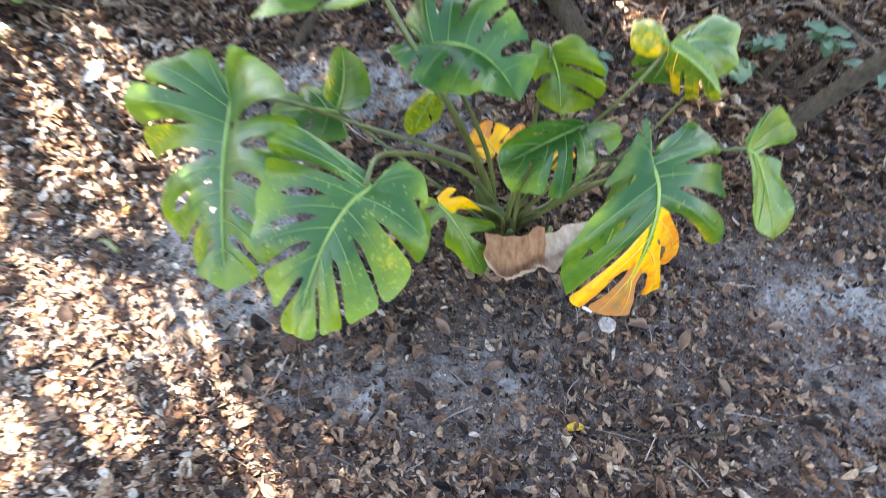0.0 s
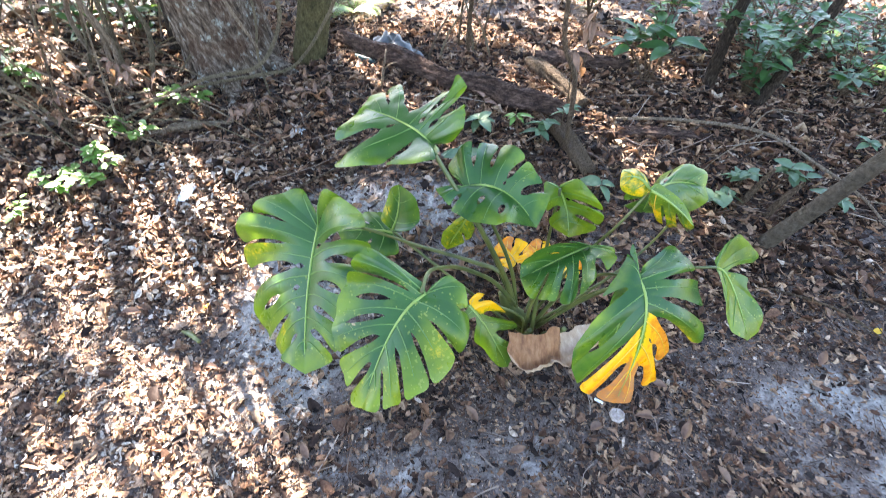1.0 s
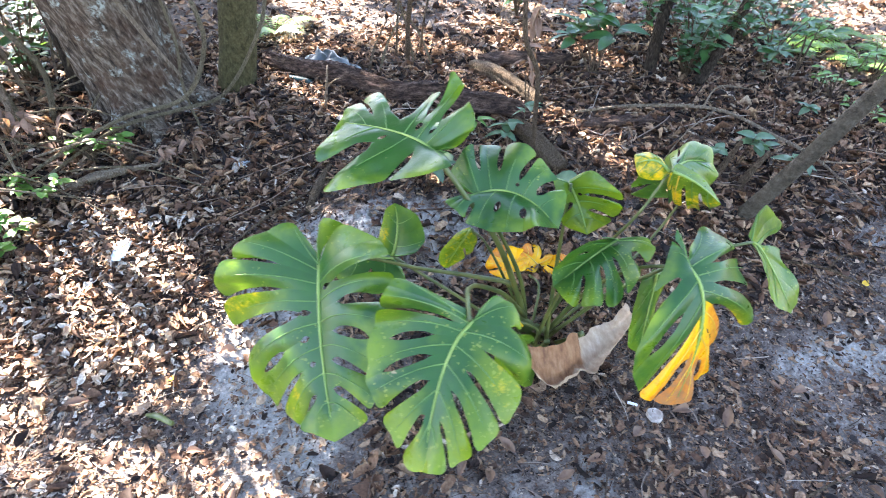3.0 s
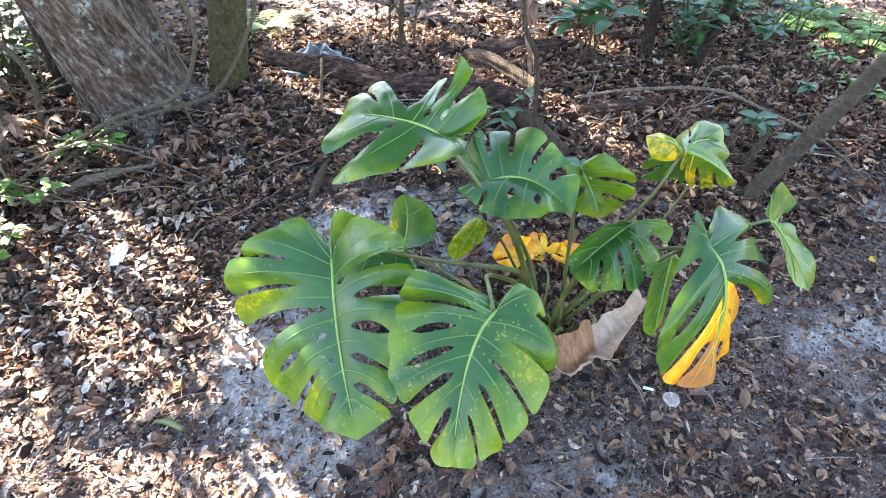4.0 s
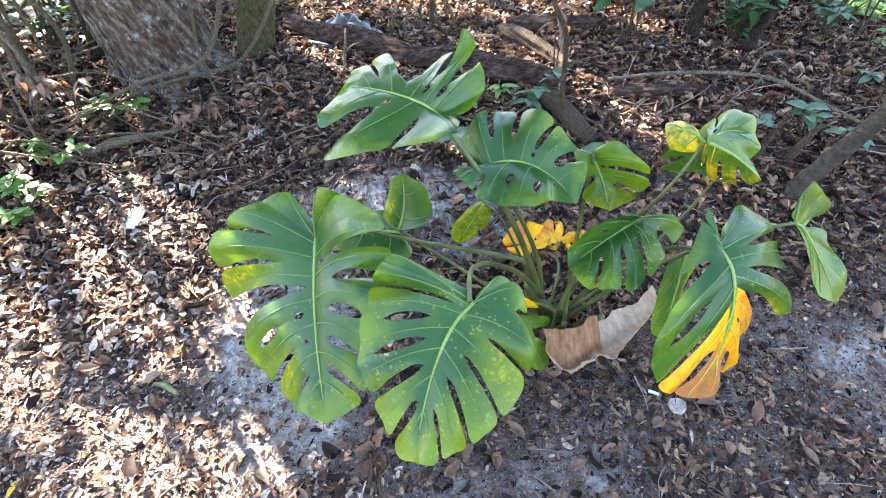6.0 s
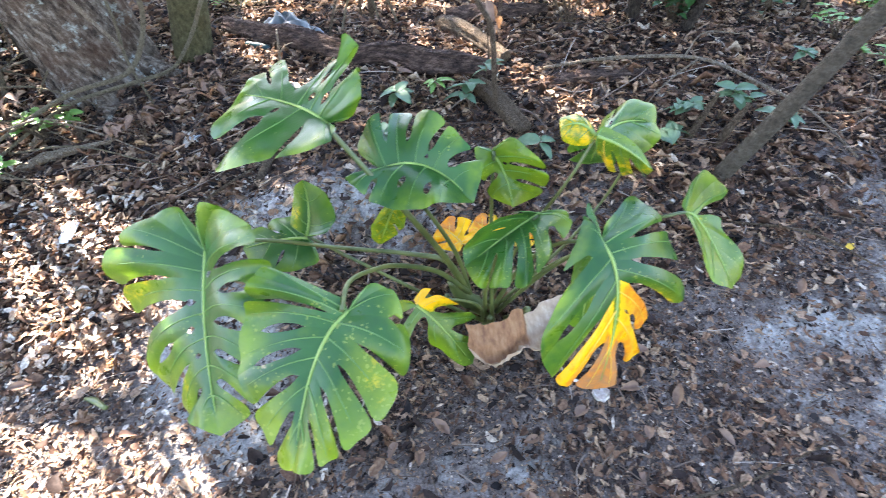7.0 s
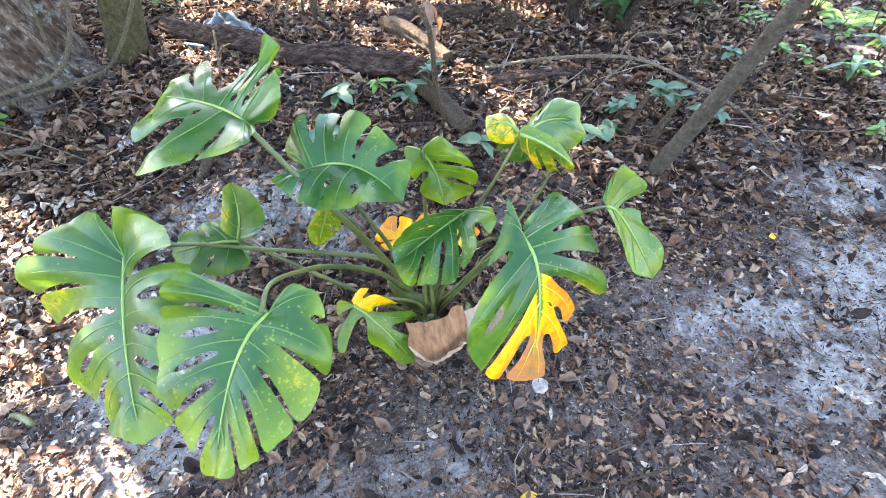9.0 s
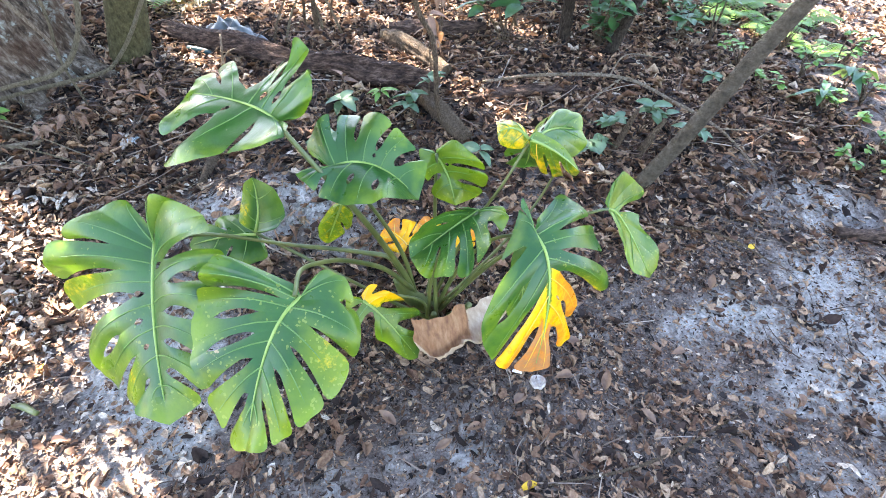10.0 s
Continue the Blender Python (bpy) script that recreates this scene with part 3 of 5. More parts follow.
# crumpled leaf at the side, in four folds
add_leaf("crumpled pale green blade turned on edge", (0.50, 1.0, 0.845), (0.585, 1.075, 0.835), (0.695, 1.105, 0.80),
         [[(0.53, 1.09, 0.80, *NO), (0.575, 1.155, 0.803, 0.5, 1, 0.10), (0.638, 1.155, 0.85, *NO, 0.2), (0.702, 1.14, 0.828, *NO, 0.2)],
          [(0.57, 1.01, 0.775, 0.6, 1, 0.05), (0.65, 1.045, 0.755, *NO), (0.702, 1.075, 0.778, *NO, 0.2)]], seed=9, arch=0.08, age_glow0=0.12, fleck=0.4, pores={(0, 1): (0.2, 0.38, 0.14)})
add_leaf("folded yellow-brown flap of a crumpled leaf", (0.475, 0.97, 0.878), (0.54, 0.945, 0.848), (0.60, 0.915, 0.800),
         [[(0.495, 1.0, 0.80, 0.35, 2, 0.10, 0.4), (0.545, 1.01, 0.745, 0.3, 2, 0.16, 0.42), (0.60, 1.0, 0.735, 0.3, 2, 0.14, 0.36), (0.615, 0.95, 0.75, *NO, 0.36)],
          [(0.50, 1.0, 0.885, *NO), (0.55, 0.975, 0.86, *NO), (0.59, 0.94, 0.82, *NO)]], seed=10, arch=0.06, age_glow0=0.22, lift=0.02)
add_leaf("cupped yellow lobe of a crumpled leaf", (0.488, 1.005, 0.856), (0.452, 1.03, 0.878), (0.415, 1.05, 0.858),
         [[(0.482, 1.05, 0.872, *NO), (0.458, 1.075, 0.878, *NO), (0.425, 1.08, 0.868, *NO)],
          [(0.47, 1.0, 0.838, *NO), (0.435, 1.015, 0.832, *NO), (0.415, 1.03, 0.842, *NO)]], seed=11, arch=0.16, age_glow0=0.37)
add_leaf("pale green underleaf of a crumpled leaf", (0.50, 1.01, 0.84), (0.53, 1.08, 0.755), (0.545, 1.13, 0.675),
         [[(0.475, 1.09, 0.80, *NO), (0.475, 1.13, 0.74, 0.4, 1, 0.08), (0.50, 1.15, 0.68, *NO)],
          [(0.57, 1.05, 0.775, *NO), (0.60, 1.09, 0.71, 0.5, 1, 0.06), (0.60, 1.13, 0.665, *NO)]], seed=12, arch=0.06, age_glow0=0.06, fleck=0.6)
# folded pale leaf behind the first one
add_leaf("small pale green leaf with an upright brown-edged lobe", (-0.245, 1.06, 0.632), (-0.225, 1.085, 0.70), (-0.225, 1.112, 0.772),
         [[(-0.285, 1.08, 0.655, *NO, 0.30), (-0.27, 1.10, 0.71, *NO, 0.36), (-0.25, 1.115, 0.755, *NO, 0.2)],
          [(-0.19, 1.02, 0.665, *NO), (-0.158, 1.03, 0.70, *NO), (-0.175, 1.07, 0.76, *NO)]], seed=13, arch=0.07, age_glow0=0.04)
add_leaf("small pale green leaf lying open", (-0.245, 1.055, 0.625), (-0.32, 1.065, 0.625), (-0.425, 1.08, 0.60),
         [[(-0.27, 1.13, 0.635, *NO), (-0.345, 1.155, 0.625, 0.4, 1, 0.08), (-0.405, 1.13, 0.61, *NO)],
          [(-0.22, 0.99, 0.60, *NO), (-0.29, 0.965, 0.60, 0.4, 1, 0.08), (-0.385, 1.0, 0.60, *NO)]], seed=14, arch=0.04)
# low leaf by the dry one
add_leaf("low green leaf with a yellow edge near the soil", (0.012, 0.965, 0.392), (0.075, 0.93, 0.315), (0.158, 0.888, 0.16),
         [[(0.035, 1.0, 0.425, 0.5, 1, 0.10, 0.6), (0.105, 0.968, 0.402, 0.25, 1, 0.22, 0.62), (0.192, 0.99, 0.255, 0.3, 2, 0.24, 0.1), (0.182, 0.92, 0.20, *NO, 0.16)],
          [(-0.035, 0.995, 0.385, 0.12, 2, 0.20, 0.3), (-0.062, 0.93, 0.255, 0.12, 2, 0.34, 0.2), (0.055, 0.90, 0.255, *NO, 0.18), (0.125, 0.878, 0.175, *NO, 0.24)]], seed=15, arch=0.06, age_glow0=0.20, lift=0.02)
# two failing leaves behind the stems
add_leaf("small hanging yellow-green leaf with torn edge", (-0.005, 1.14, 0.63), (-0.035, 1.17, 0.54), (-0.068, 1.2, 0.435),
         [[(-0.04, 1.17, 0.60, *NO), (-0.085, 1.19, 0.52, *NO), (-0.09, 1.2, 0.46, *NO)],
          [(0.02, 1.15, 0.58, *NO), (0.01, 1.17, 0.51, 0.4, 1, 0.1), (-0.025, 1.19, 0.46, *NO)]], seed=16, arch=0.06, age_glow0=0.3)
for dx, dy, dz, size, turn, sd in ((-0.05, 0.0, 0.03, 0.50, 1.0, 17), (0.17, 0.0, -0.03, 0.42, -1.0, 19), (0.08, 0.06, -0.02, 0.45, 1.0, 23)):
    def W(x, y, z):
        return (0.25 + dx + size * turn * (x - 0.25), 1.35 + dy + size * (y - 1.35), 0.25 + dz + size * (z - 0.25))
    add_leaf("wilted bright yellow leaf crumpled behind the stems", W(0.27, 1.30, 0.20), W(0.22, 1.34, 0.255), W(0.13, 1.42, 0.30),
             [[(*W(0.23, 1.25, 0.17), *NO, 0.48), (*W(0.12, 1.29, 0.19), 0.35, 1, 0.12, 0.66), (*W(0.07, 1.36, 0.25), 0.4, 1, 0.2, 0.72)],
              [(*W(0.36, 1.29, 0.20), *NO, 0.48), (*W(0.42, 1.345, 0.26), 0.3, 2, 0.16, 0.7), (*W(0.32, 1.42, 0.34), 0.4, 1, 0.12, 0.6), (*W(0.20, 1.45, 0.35), *NO, 0.8)]], veins=VEIN_AGED, seed=sd, arch=0.09, ripple=0.06, age_glow0=0.46, lift=0.03, nc=8, nb=14)
add_leaf("half withered brown and green leaf hanging low", (0.50, 0.93, 0.56), (0.49, 0.90, 0.45), (0.47, 0.85, 0.30),
         [[(0.455, 0.92, 0.54, *NO), (0.435, 0.89, 0.43, *NO), (0.435, 0.86, 0.33, *NO)],
          [(0.54, 0.93, 0.53, *NO), (0.535, 0.92, 0.43, *NO, 0.3), (0.505, 0.87, 0.33, *NO, 0.3)]], seed=18, arch=0.06, age_glow0=0.10)

B2 = (0.20, 1.10, 0.20)
add_petiole([B2, (0.13, 1.08, 0.42), (0.02, 1.09, 0.475), (-0.17, 1.05, 0.58), (-0.33, 0.955, 0.73), (-0.42, 0.888, 0.783)], 0.015, 0.006)
add_petiole([(0.18, 1.08, 0.28), (0.09, 1.045, 0.43), (-0.02, 0.95, 0.58), (-0.08, 0.83, 0.70), (-0.115, 0.71, 0.80), (-0.128, 0.634, 0.81)], 0.013, 0.006)
add_petiole([B2, (0.13, 1.07, 0.43), (0.03, 0.99, 0.70), (-0.06, 1.01, 0.85), (-0.129, 1.046, 0.953)], 0.016, 0.008)
add_petiole([B2, (0.16, 1.10, 0.42), (0.08, 1.10, 0.62), (0.0, 1.07, 0.77), (-0.032, 1.041, 0.823)], 0.012, 0.006)
add_petiole([(0.255, 1.03, 0.10), (0.25, 1.05, 0.40), (0.255, 1.075, 0.66), (0.262, 1.088, 0.792)], 0.012, 0.006)
add_petiole([(0.24, 1.08, 0.14), (0.225, 1.0, 0.38), (0.26, 0.95, 0.60), (0.32, 0.888, 0.735)], 0.012, 0.005)
add_petiole([(0.26, 1.09, 0.14), (0.31, 0.98, 0.45), (0.36, 0.86, 0.66), (0.428, 0.773, 0.738)], 0.012, 0.006)
add_petiole([(0.28, 1.09, 0.14), (0.42, 0.98, 0.45), (0.54, 0.86, 0.68), (0.61, 0.815, 0.745), (0.65, 0.82, 0.742)], 0.010, 0.005)
add_petiole([(0.25, 1.11, 0.15), (0.34, 1.05, 0.50), (0.42, 0.99, 0.73), (0.488, 1.004, 0.849)], 0.010, 0.005)
add_petiole([(0.27, 1.10, 0.14), (0.48, 1.09, 0.40), (0.60, 1.12, 0.54), (0.652, 1.12, 0.664)], 0.009, 0.005)
add_petiole([(0.238, 1.06, 0.13), (0.12, 1.045, 0.26), (-0.06, 1.035, 0.46), (-0.245, 1.058, 0.63)], 0.011, 0.006)
add_petiole([(0.23, 1.06, 0.13), (0.20, 1.02, 0.28), (0.08, 0.99, 0.37), (0.008, 0.962, 0.36)], 0.009, 0.005)
add_petiole([B2, (0.10, 1.12, 0.45), (0.04, 1.13, 0.58), (-0.005, 1.14, 0.63)], 0.008, 0.004)
add_petiole([(0.24, 1.14, 0.13), (0.28, 1.22, 0.26), (0.27, 1.30, 0.25)], 0.008, 0.005)
add_petiole([(0.27, 1.08, 0.13), (0.40, 1.0, 0.42), (0.50, 0.932, 0.56)], 0.008, 0.004)
part("rootstock", to_local(tube([(0.30, 1.13, 0.10), (0.24, 1.11, 0.15), (0.17, 1.09, 0.24), (0.13, 1.08, 0.34)], [0.03, 0.032, 0.026, 0.012], 16, 12, 0.05, 0.08), BASE), PETIOLE, plant, "thick ringed green stem base")
for i, (x, y) in enumerate([(0.10, 0.98), (0.33, 0.98), (0.36, 1.2), (0.05, 1.2)]):
    part("aerial_root", to_local(tube([(0.20, 1.09, 0.20), ((x + 0.2) / 2, (y + 1.09) / 2, 0.19), (x, y, floor_z(x, y) - 0.01)], [0.006, 0.005, 0.004], 12, 6, 0.1, seed=i), BASE), TWIG, plant, "brown aerial root")
for i, (x, y, dx) in enumerate([(0.235, 1.02, 0.0), (0.30, 1.03, 0.04), (0.16, 1.12, -0.03)]):
    z = floor_z(x, y)
    part("cut_stalk", to_local(tube([(x, y + 0.05, z), (x + dx, y, z + 0.08), (x + dx * 1.5, y - 0.03, z + 0.14)], [0.010, 0.009, 0.010], 8, 9, 0.05, seed=i), BASE), PETIOLE, plant, "short cut leaf stalk")


def dry_curl():
    """The big papery leaf that has rolled up at the plant's foot."""
    nu, nv = 44, 20
    verts, faces = [], []
    path = spline([(0.150, 0.885, 0.250), (0.195, 0.880, 0.190), (0.26, 0.895, 0.165), (0.325, 0.925, 0.170), (0.37, 0.945, 0.155), (0.46, 0.985, 0.17), (0.565, 1.035, 0.235)], nu)
    pale = []
    for i in range(nu + 1):
        u = i / nu
        wing = float(smooth(0.52, 0.64, u))
        end = math.sin(math.pi * min(1.0, max(0.0, 0.06 + 0.93 * u))) ** 0.7
        high = (0.105 - 0.045 * wing) * end * (1 - 0.22 * math.exp(-((u - 0.58) / 0.10) ** 2))
        lip = (0.05 + 0.012 * wing) * end * (0.8 + 0.35 * math.sin(11 * u + 0.6))
        x, y, z = path[i]
        for j in range(nv + 1):
            v = j / nv
            if v < 0.62:
                f = 1 - v / 0.62
                py, pz = y + 0.07 * f ** 1.5, z + high * f ** 1.2
            else:
                f = (v - 0.62) / 0.38
                py, pz = y - lip * f, z + 0.75 * lip * f * f
            q = Vector((u * 7, v * 3, 1.0))
            w = 0.012 * noise.noise(q) + 0.005 * noise.noise(q * 3.1) + 0.0012 * math.sin(95 * u + 5 * v)
            verts.append((x + 0.02 * noise.noise(q + Vector((9, 0, 0))), py + w, pz + w + (0.010 * math.sin(13 * u) + 0.003 * math.sin(33 * u + 1)) * max(0.0, 1 - 1.6 * v)))
            pale.append(float(max(smooth(0.60, 0.86, v), 0.85 * wing)))
    for i in range(nu):
        for j in range(nv):
            k = i * (nv + 1) + j
            faces.append((k, k + 1, k + nv + 2, k + nv + 1))
    o = np.array((0.30, 0.92, 0.16))
    ob = thing("dry_leaf", o, "large curled papery brown dead leaf at the plant's foot", "dead leaf")
    sheet = part("blade", to_local((verts, faces), o), SHELL_LEAF, ob, "brown inside, pale buff turned-up lip")
    sheet.data.attributes.new("pale", "FLOAT", "POINT").data.foreach_set("value", np.array(pale, np.float32))
    part("stalk", to_local(tube([(0.345, 0.97, 0.20), (0.33, 1.03, 0.15), (0.29, 1.10, 0.105)], [0.006, 0.006, 0.007], 10, 8), o), TWIG, ob)
    part("stalk_base", to_local(tube([(0.27, 0.905, 0.165), (0.265, 0.93, 0.13), (0.26, 0.96, 0.09)], [0.006, 0.007, 0.006], 8, 8), o), TWIG, ob)


dry_curl()


# ---- trees ----
def crown_mesh(rng, count, pick, size):
    """Many small loose leaves; pick() gives a place for each."""
    verts, faces = [], []
    base = np.array([(-0.5, 0, 0), (0, -0.28, 0.05), (0.5, 0, -0.06), (0, 0.28, 0.05)])
    for _ in range(count):
        p = pick(rng)
        if p is None:
            continue
        m = np.array(Euler(rng.uniform(-0.9, 0.9, 2).tolist() + [rng.uniform(0, 6.28)]).to_matrix())
        o = len(verts)
        s = size * rng.uniform(0.6, 1.3)
        verts += [tuple(v) for v in (base * s) @ m.T + p]
        faces.append((o, o + 1, o + 2, o + 3))
    return verts, faces


def sunlit(x, y):
    """The stretch of floor beside the plant that the high crown leaves open to the sun."""
    edge = -0.36 - 0.54 * (max(y, 0.55) - 0.65) + 0.06 * math.sin(4.3 * y + 1.0)
    return float(smooth(0.06, -0.06, x - edge) * smooth(-0.6, 0.0, y) * smooth(3.0, 2.4, y))


def shade(x, y):
    """How dense the high leaves are, by the place on the floor below that they keep from the sun."""
    d = 0.97 - 0.95 * sunlit(x, y)
    d = d - 0.62 * smooth(-0.75, -0.45, x) * smooth(0.35, 0.05, x) * smooth(2.65, 2.9, y)
    d = d - 0.135 * smooth(1.25, 1.6, y) * smooth(-1.0, -0.6, x)
    d = d - 0.20 * smooth(0.55, 0.3, y) * smooth(0.9, 0.4, x)
    d = d - 0.5 * smooth(3.3, 3.7, x)
    return d


def build_oak():
    x, y = -1.39, 2.64
    z = floor_z(x, y)
    o = np.array((x, y, z))
    tree = thing("oak_tree", o, "old oak with scaly grey-brown bark and lichen patches", "tree")
    main = [(0.06, -0.02, -0.12), (0.05, 0.0, 0.05), (0.03, 0.0, 0.28), (0.0, 0.0, 0.6), (-0.06, 0.02, 1.1), (-0.16, 0.06, 2.2), (-0.3, 0.2, 3.4), (-0.5, 0.5, 4.8)]
    rows, seg = 260, 170
    tv, tf = tube(main, [0.235, 0.212, 0.20, 0.20, 0.20, 0.20, 0.18, 0.10], rows, seg, 0.003, 0.05, 5)
    axis = spline(main, rows)
    ridged = []
    for i, v in enumerate(tv):
        c, k = axis[min(i // seg, rows)], 6.2832 * (i % seg) / seg
        # scaly plates set aslant, with deep cracks between them, and a foot that spreads in roots
        across, along = 0.91 * v[0] + 0.41 * v[2], -0.41 * v[0] + 0.91 * v[2]
        q = Vector((13 * across, 13 * v[1], 3.6 * along))
        r = 1 + 0.10 * (0.35 - abs(noise.noise(q))) + 0.06 * (0.4 - abs(noise.noise(q * 2.3 + Vector((0, 0, 4))))) + 0.02 * noise.noise(q * 5.5)
        r += 0.30 * float(smooth(0.16, -0.06, c[2])) * max(0.0, math.sin(5 * k + 0.6)) ** 2
        ridged.append(tuple(c + (np.array(v) - c) * r))
    part("trunk", (ridged, tf), OAK_BARK, tree)
    part("stem", tube([(0.29, 0.10, -0.10), (0.25, 0.09, 0.15), (0.20, 0.10, 0.5), (0.13, 0.16, 1.0), (0.0, 0.3, 2.4)], [0.085, 0.055, 0.06, 0.07, 0.05], 90, 48, 0.012, 0.12, 6), OAK_BARK, tree, "second stem grown against the trunk")
    # Upright piece at the trunk's side, in darker bark than the rest.
    part("dark_side_piece", tube([(-0.22, 0.14, -0.1), (-0.20, 0.13, 0.2), (-0.20, 0.12, 0.55), (-0.25, 0.12, 1.0)], [0.10, 0.08, 0.075, 0.06], 60, 40, 0.03, 0.2, 8), DARK_BARK, tree, "piece in darker bark beside the trunk")
    for k, (rx, ry, l) in enumerate([(0.30, -0.02, 0.5), (0.14, -0.22, 0.3)]):
        pts = [(rx * 0.6, ry * 0.6, 0.06)] + [(rx * (1 + l * u), ry * (1 + l * u) - 0.05 * u, floor_z(x + rx * (1 + l * u), y + ry * (1 + l * u)) - z + 0.015 - 0.03 * u) for u in (0.4, 0.9, 1.6)]
        part("root", tube(pts, [0.07, 0.05, 0.035, 0.015], 24, 16, 0.05, 0.12, 60 + k), OAK_BARK, tree)
    # Unseen limbs, added to carry the shading leaves.
    for i, (dx, dy, dz) in enumerate([(-2.4, 1.6, 6.0), (-1.0, 3.4, 6.6), (-3.6, 3.2, 7.0), (1.2, 2.2, 6.2), (-2.2, 0.2, 5.4), (-1.6, 0.9, 2.5)]):
        part("limb", tube([(-0.28, 0.18, 2.9 + 0.25 * i if dz > 3 else 1.7), (0.45 * dx - 0.3, 0.45 * dy + 0.1, 0.3 * dz + 2.0 if dz > 3 else 2.2), (dx, dy, dz)], [0.11, 0.07, 0.02], 14, 10, 0.03, 0.05, 20 + i), OAK_BARK, tree)

    # Unseen crown leaves, set along the sun's rays to shade chosen floor places.
    def pick(rng):
        r, a = 4.7 * math.sqrt(rng.uniform()), rng.uniform(0, 6.2832)
        gx, gy, h = 0.9 + r * math.cos(a), 0.9 + r * math.sin(a), rng.uniform(5.2, 7.4)
        ground = np.array((gx, gy, 0.3))
        p = ground + np.array(SUN_TO) * (h / SUN_TO.z)
        clump = noise.noise(Vector((p[0] * 1.6, p[1] * 1.6, p[2] * 0.9)))
        along, across = -0.56 * gx + 0.83 * gy, 0.83 * gx + 0.56 * gy
        lace = 0.85 * noise.noise(Vector((across * 5.5 + 7, along * 0.7, 2.0))) + 0.55 * noise.noise(Vector((across * 13, along * 5, 5.0)))
        keep = shade(gx, gy) - 0.5 * sunlit(gx, gy) - 0.7 * float(smooth(3.0, 4.7, r + 0.9 * clump))
        if keep > 0.85:
            return p - o
        return p - o if 0.56 + 0.9 * lace + 0.25 * clump < keep * 0.8 else None
    crown = part("crown", crown_mesh(np.random.default_rng(11), 84000, pick, 0.17), CANOPY_LEAF, tree, "unseen crown of small dark green leaves, added to shade the floor", smooth=False)
    tagged(crown, kind="stuff")

    # Unseen low leaves, added to break the open patch into dapples.
    def pick_low(rng):
        gx, gy, h = rng.uniform(-2.5, -0.05), rng.uniform(-0.1, 2.9), rng.uniform(2.0, 3.1)
        along, across = -0.56 * gx + 0.83 * gy, 0.83 * gx + 0.56 * gy
        lace = 0.85 * noise.noise(Vector((across * 8 + 7, along * 1.3, 2.0))) + 0.45 * noise.noise(Vector((across * 19, along * 10, 5.0)))
        if sunlit(gx, gy) < 0.1 or lace < 0.15 - 0.25 * math.exp(-((gx + 1.25) / 0.4) ** 2 - ((gy - 2.3) / 0.25) ** 2) - 0.18 * float(smooth(1.15, 0.75, gy)):
            return None
        return np.array((gx, gy, 0.3)) + np.array(SUN_TO) * (h / SUN_TO.z) - o
    tagged(part("low_boughs", crown_mesh(np.random.default_rng(15), 30000, pick_low, 0.07), CANOPY_LEAF, tree, "unseen low boughs of small leaves, added to dapple the sunlit floor", smooth=False), kind="stuff")


def build_olive_tree():
    x, y = -0.875, 2.72
    o = np.array((x, y, floor_z(x, y)))
    tree = thing("young_tree", o, "straight slim trunk with mossy olive-green bark", "tree")
    part("trunk", tube([(-0.01, 0, -0.05), (0.0, 0, 0.06), (0.06, -0.01, 0.3), (0.20, 0.0, 1.0), (0.40, 0.1, 2.6), (0.5, 0.2, 5.0)], [0.115, 0.092, 0.088, 0.086, 0.07, 0.03], 40, 24, 0.008, 0.02, 9), OLIVE_BARK, tree)

    # Crown out of view, added for its effect on the light.
    def pick(rng):
        p = rng.normal(0, 1, 3) * (0.8, 0.8, 0.6) + (0.5, 0.4, 5.6)
        return p if noise.noise(Vector(p * 1.5)) > -0.1 else None
    tagged(part("crown", crown_mesh(np.random.default_rng(12), 2200, pick, 0.13), CANOPY_LEAF, tree, "small loose unseen crown of green leaves, added for shade", smooth=False), kind="stuff")


def build_sapling():
    x, y = 1.27, 1.465
    o = np.array((x, y, floor_z(x, y)))
    tree = thing("leaning_sapling", o, "slim leaning sapling with smooth grey-brown bark", "tree")
    part("trunk", tube([(-0.02, 0.01, -0.04), (0.0, 0.0, 0.02), (0.085, -0.055, 0.28), (0.19, -0.12, 0.62), (0.31, -0.19, 1.0), (0.5, -0.25, 1.7), (0.6, -0.1, 2.9)], [0.042, 0.034, 0.0305, 0.029, 0.028, 0.024, 0.008], 44, 16, 0.025, 0.03, 14), SAP_BARK, tree)
    for i, (h, a) in enumerate([(0.33, 2.4), (0.47, 0.5), (0.55, 4.0)]):
        px, py = 0.31 * h, -0.19 * h
        part("knot", tube([(px, py, h), (px + 0.034 * math.cos(a), py + 0.034 * math.sin(a), h + 0.004)], [0.012, 0.006], 3, 8, 0.1, seed=i), SAP_BARK, tree)

    # Sapling top out of view, added for its shade.
    def pick(rng):
        p = rng.normal(0, 1, 3) * (0.4, 0.4, 0.3) + (0.6, 0.0, 3.0)
        return p if noise.noise(Vector(p * 2.5)) > -0.05 else None
    tagged(part("crown", crown_mesh(np.random.default_rng(13), 500, pick, 0.11), CANOPY_LEAF, tree, "thin unseen crown of small leaves, added for shade", smooth=False), kind="stuff")


build_oak()
build_olive_tree()
build_sapling()


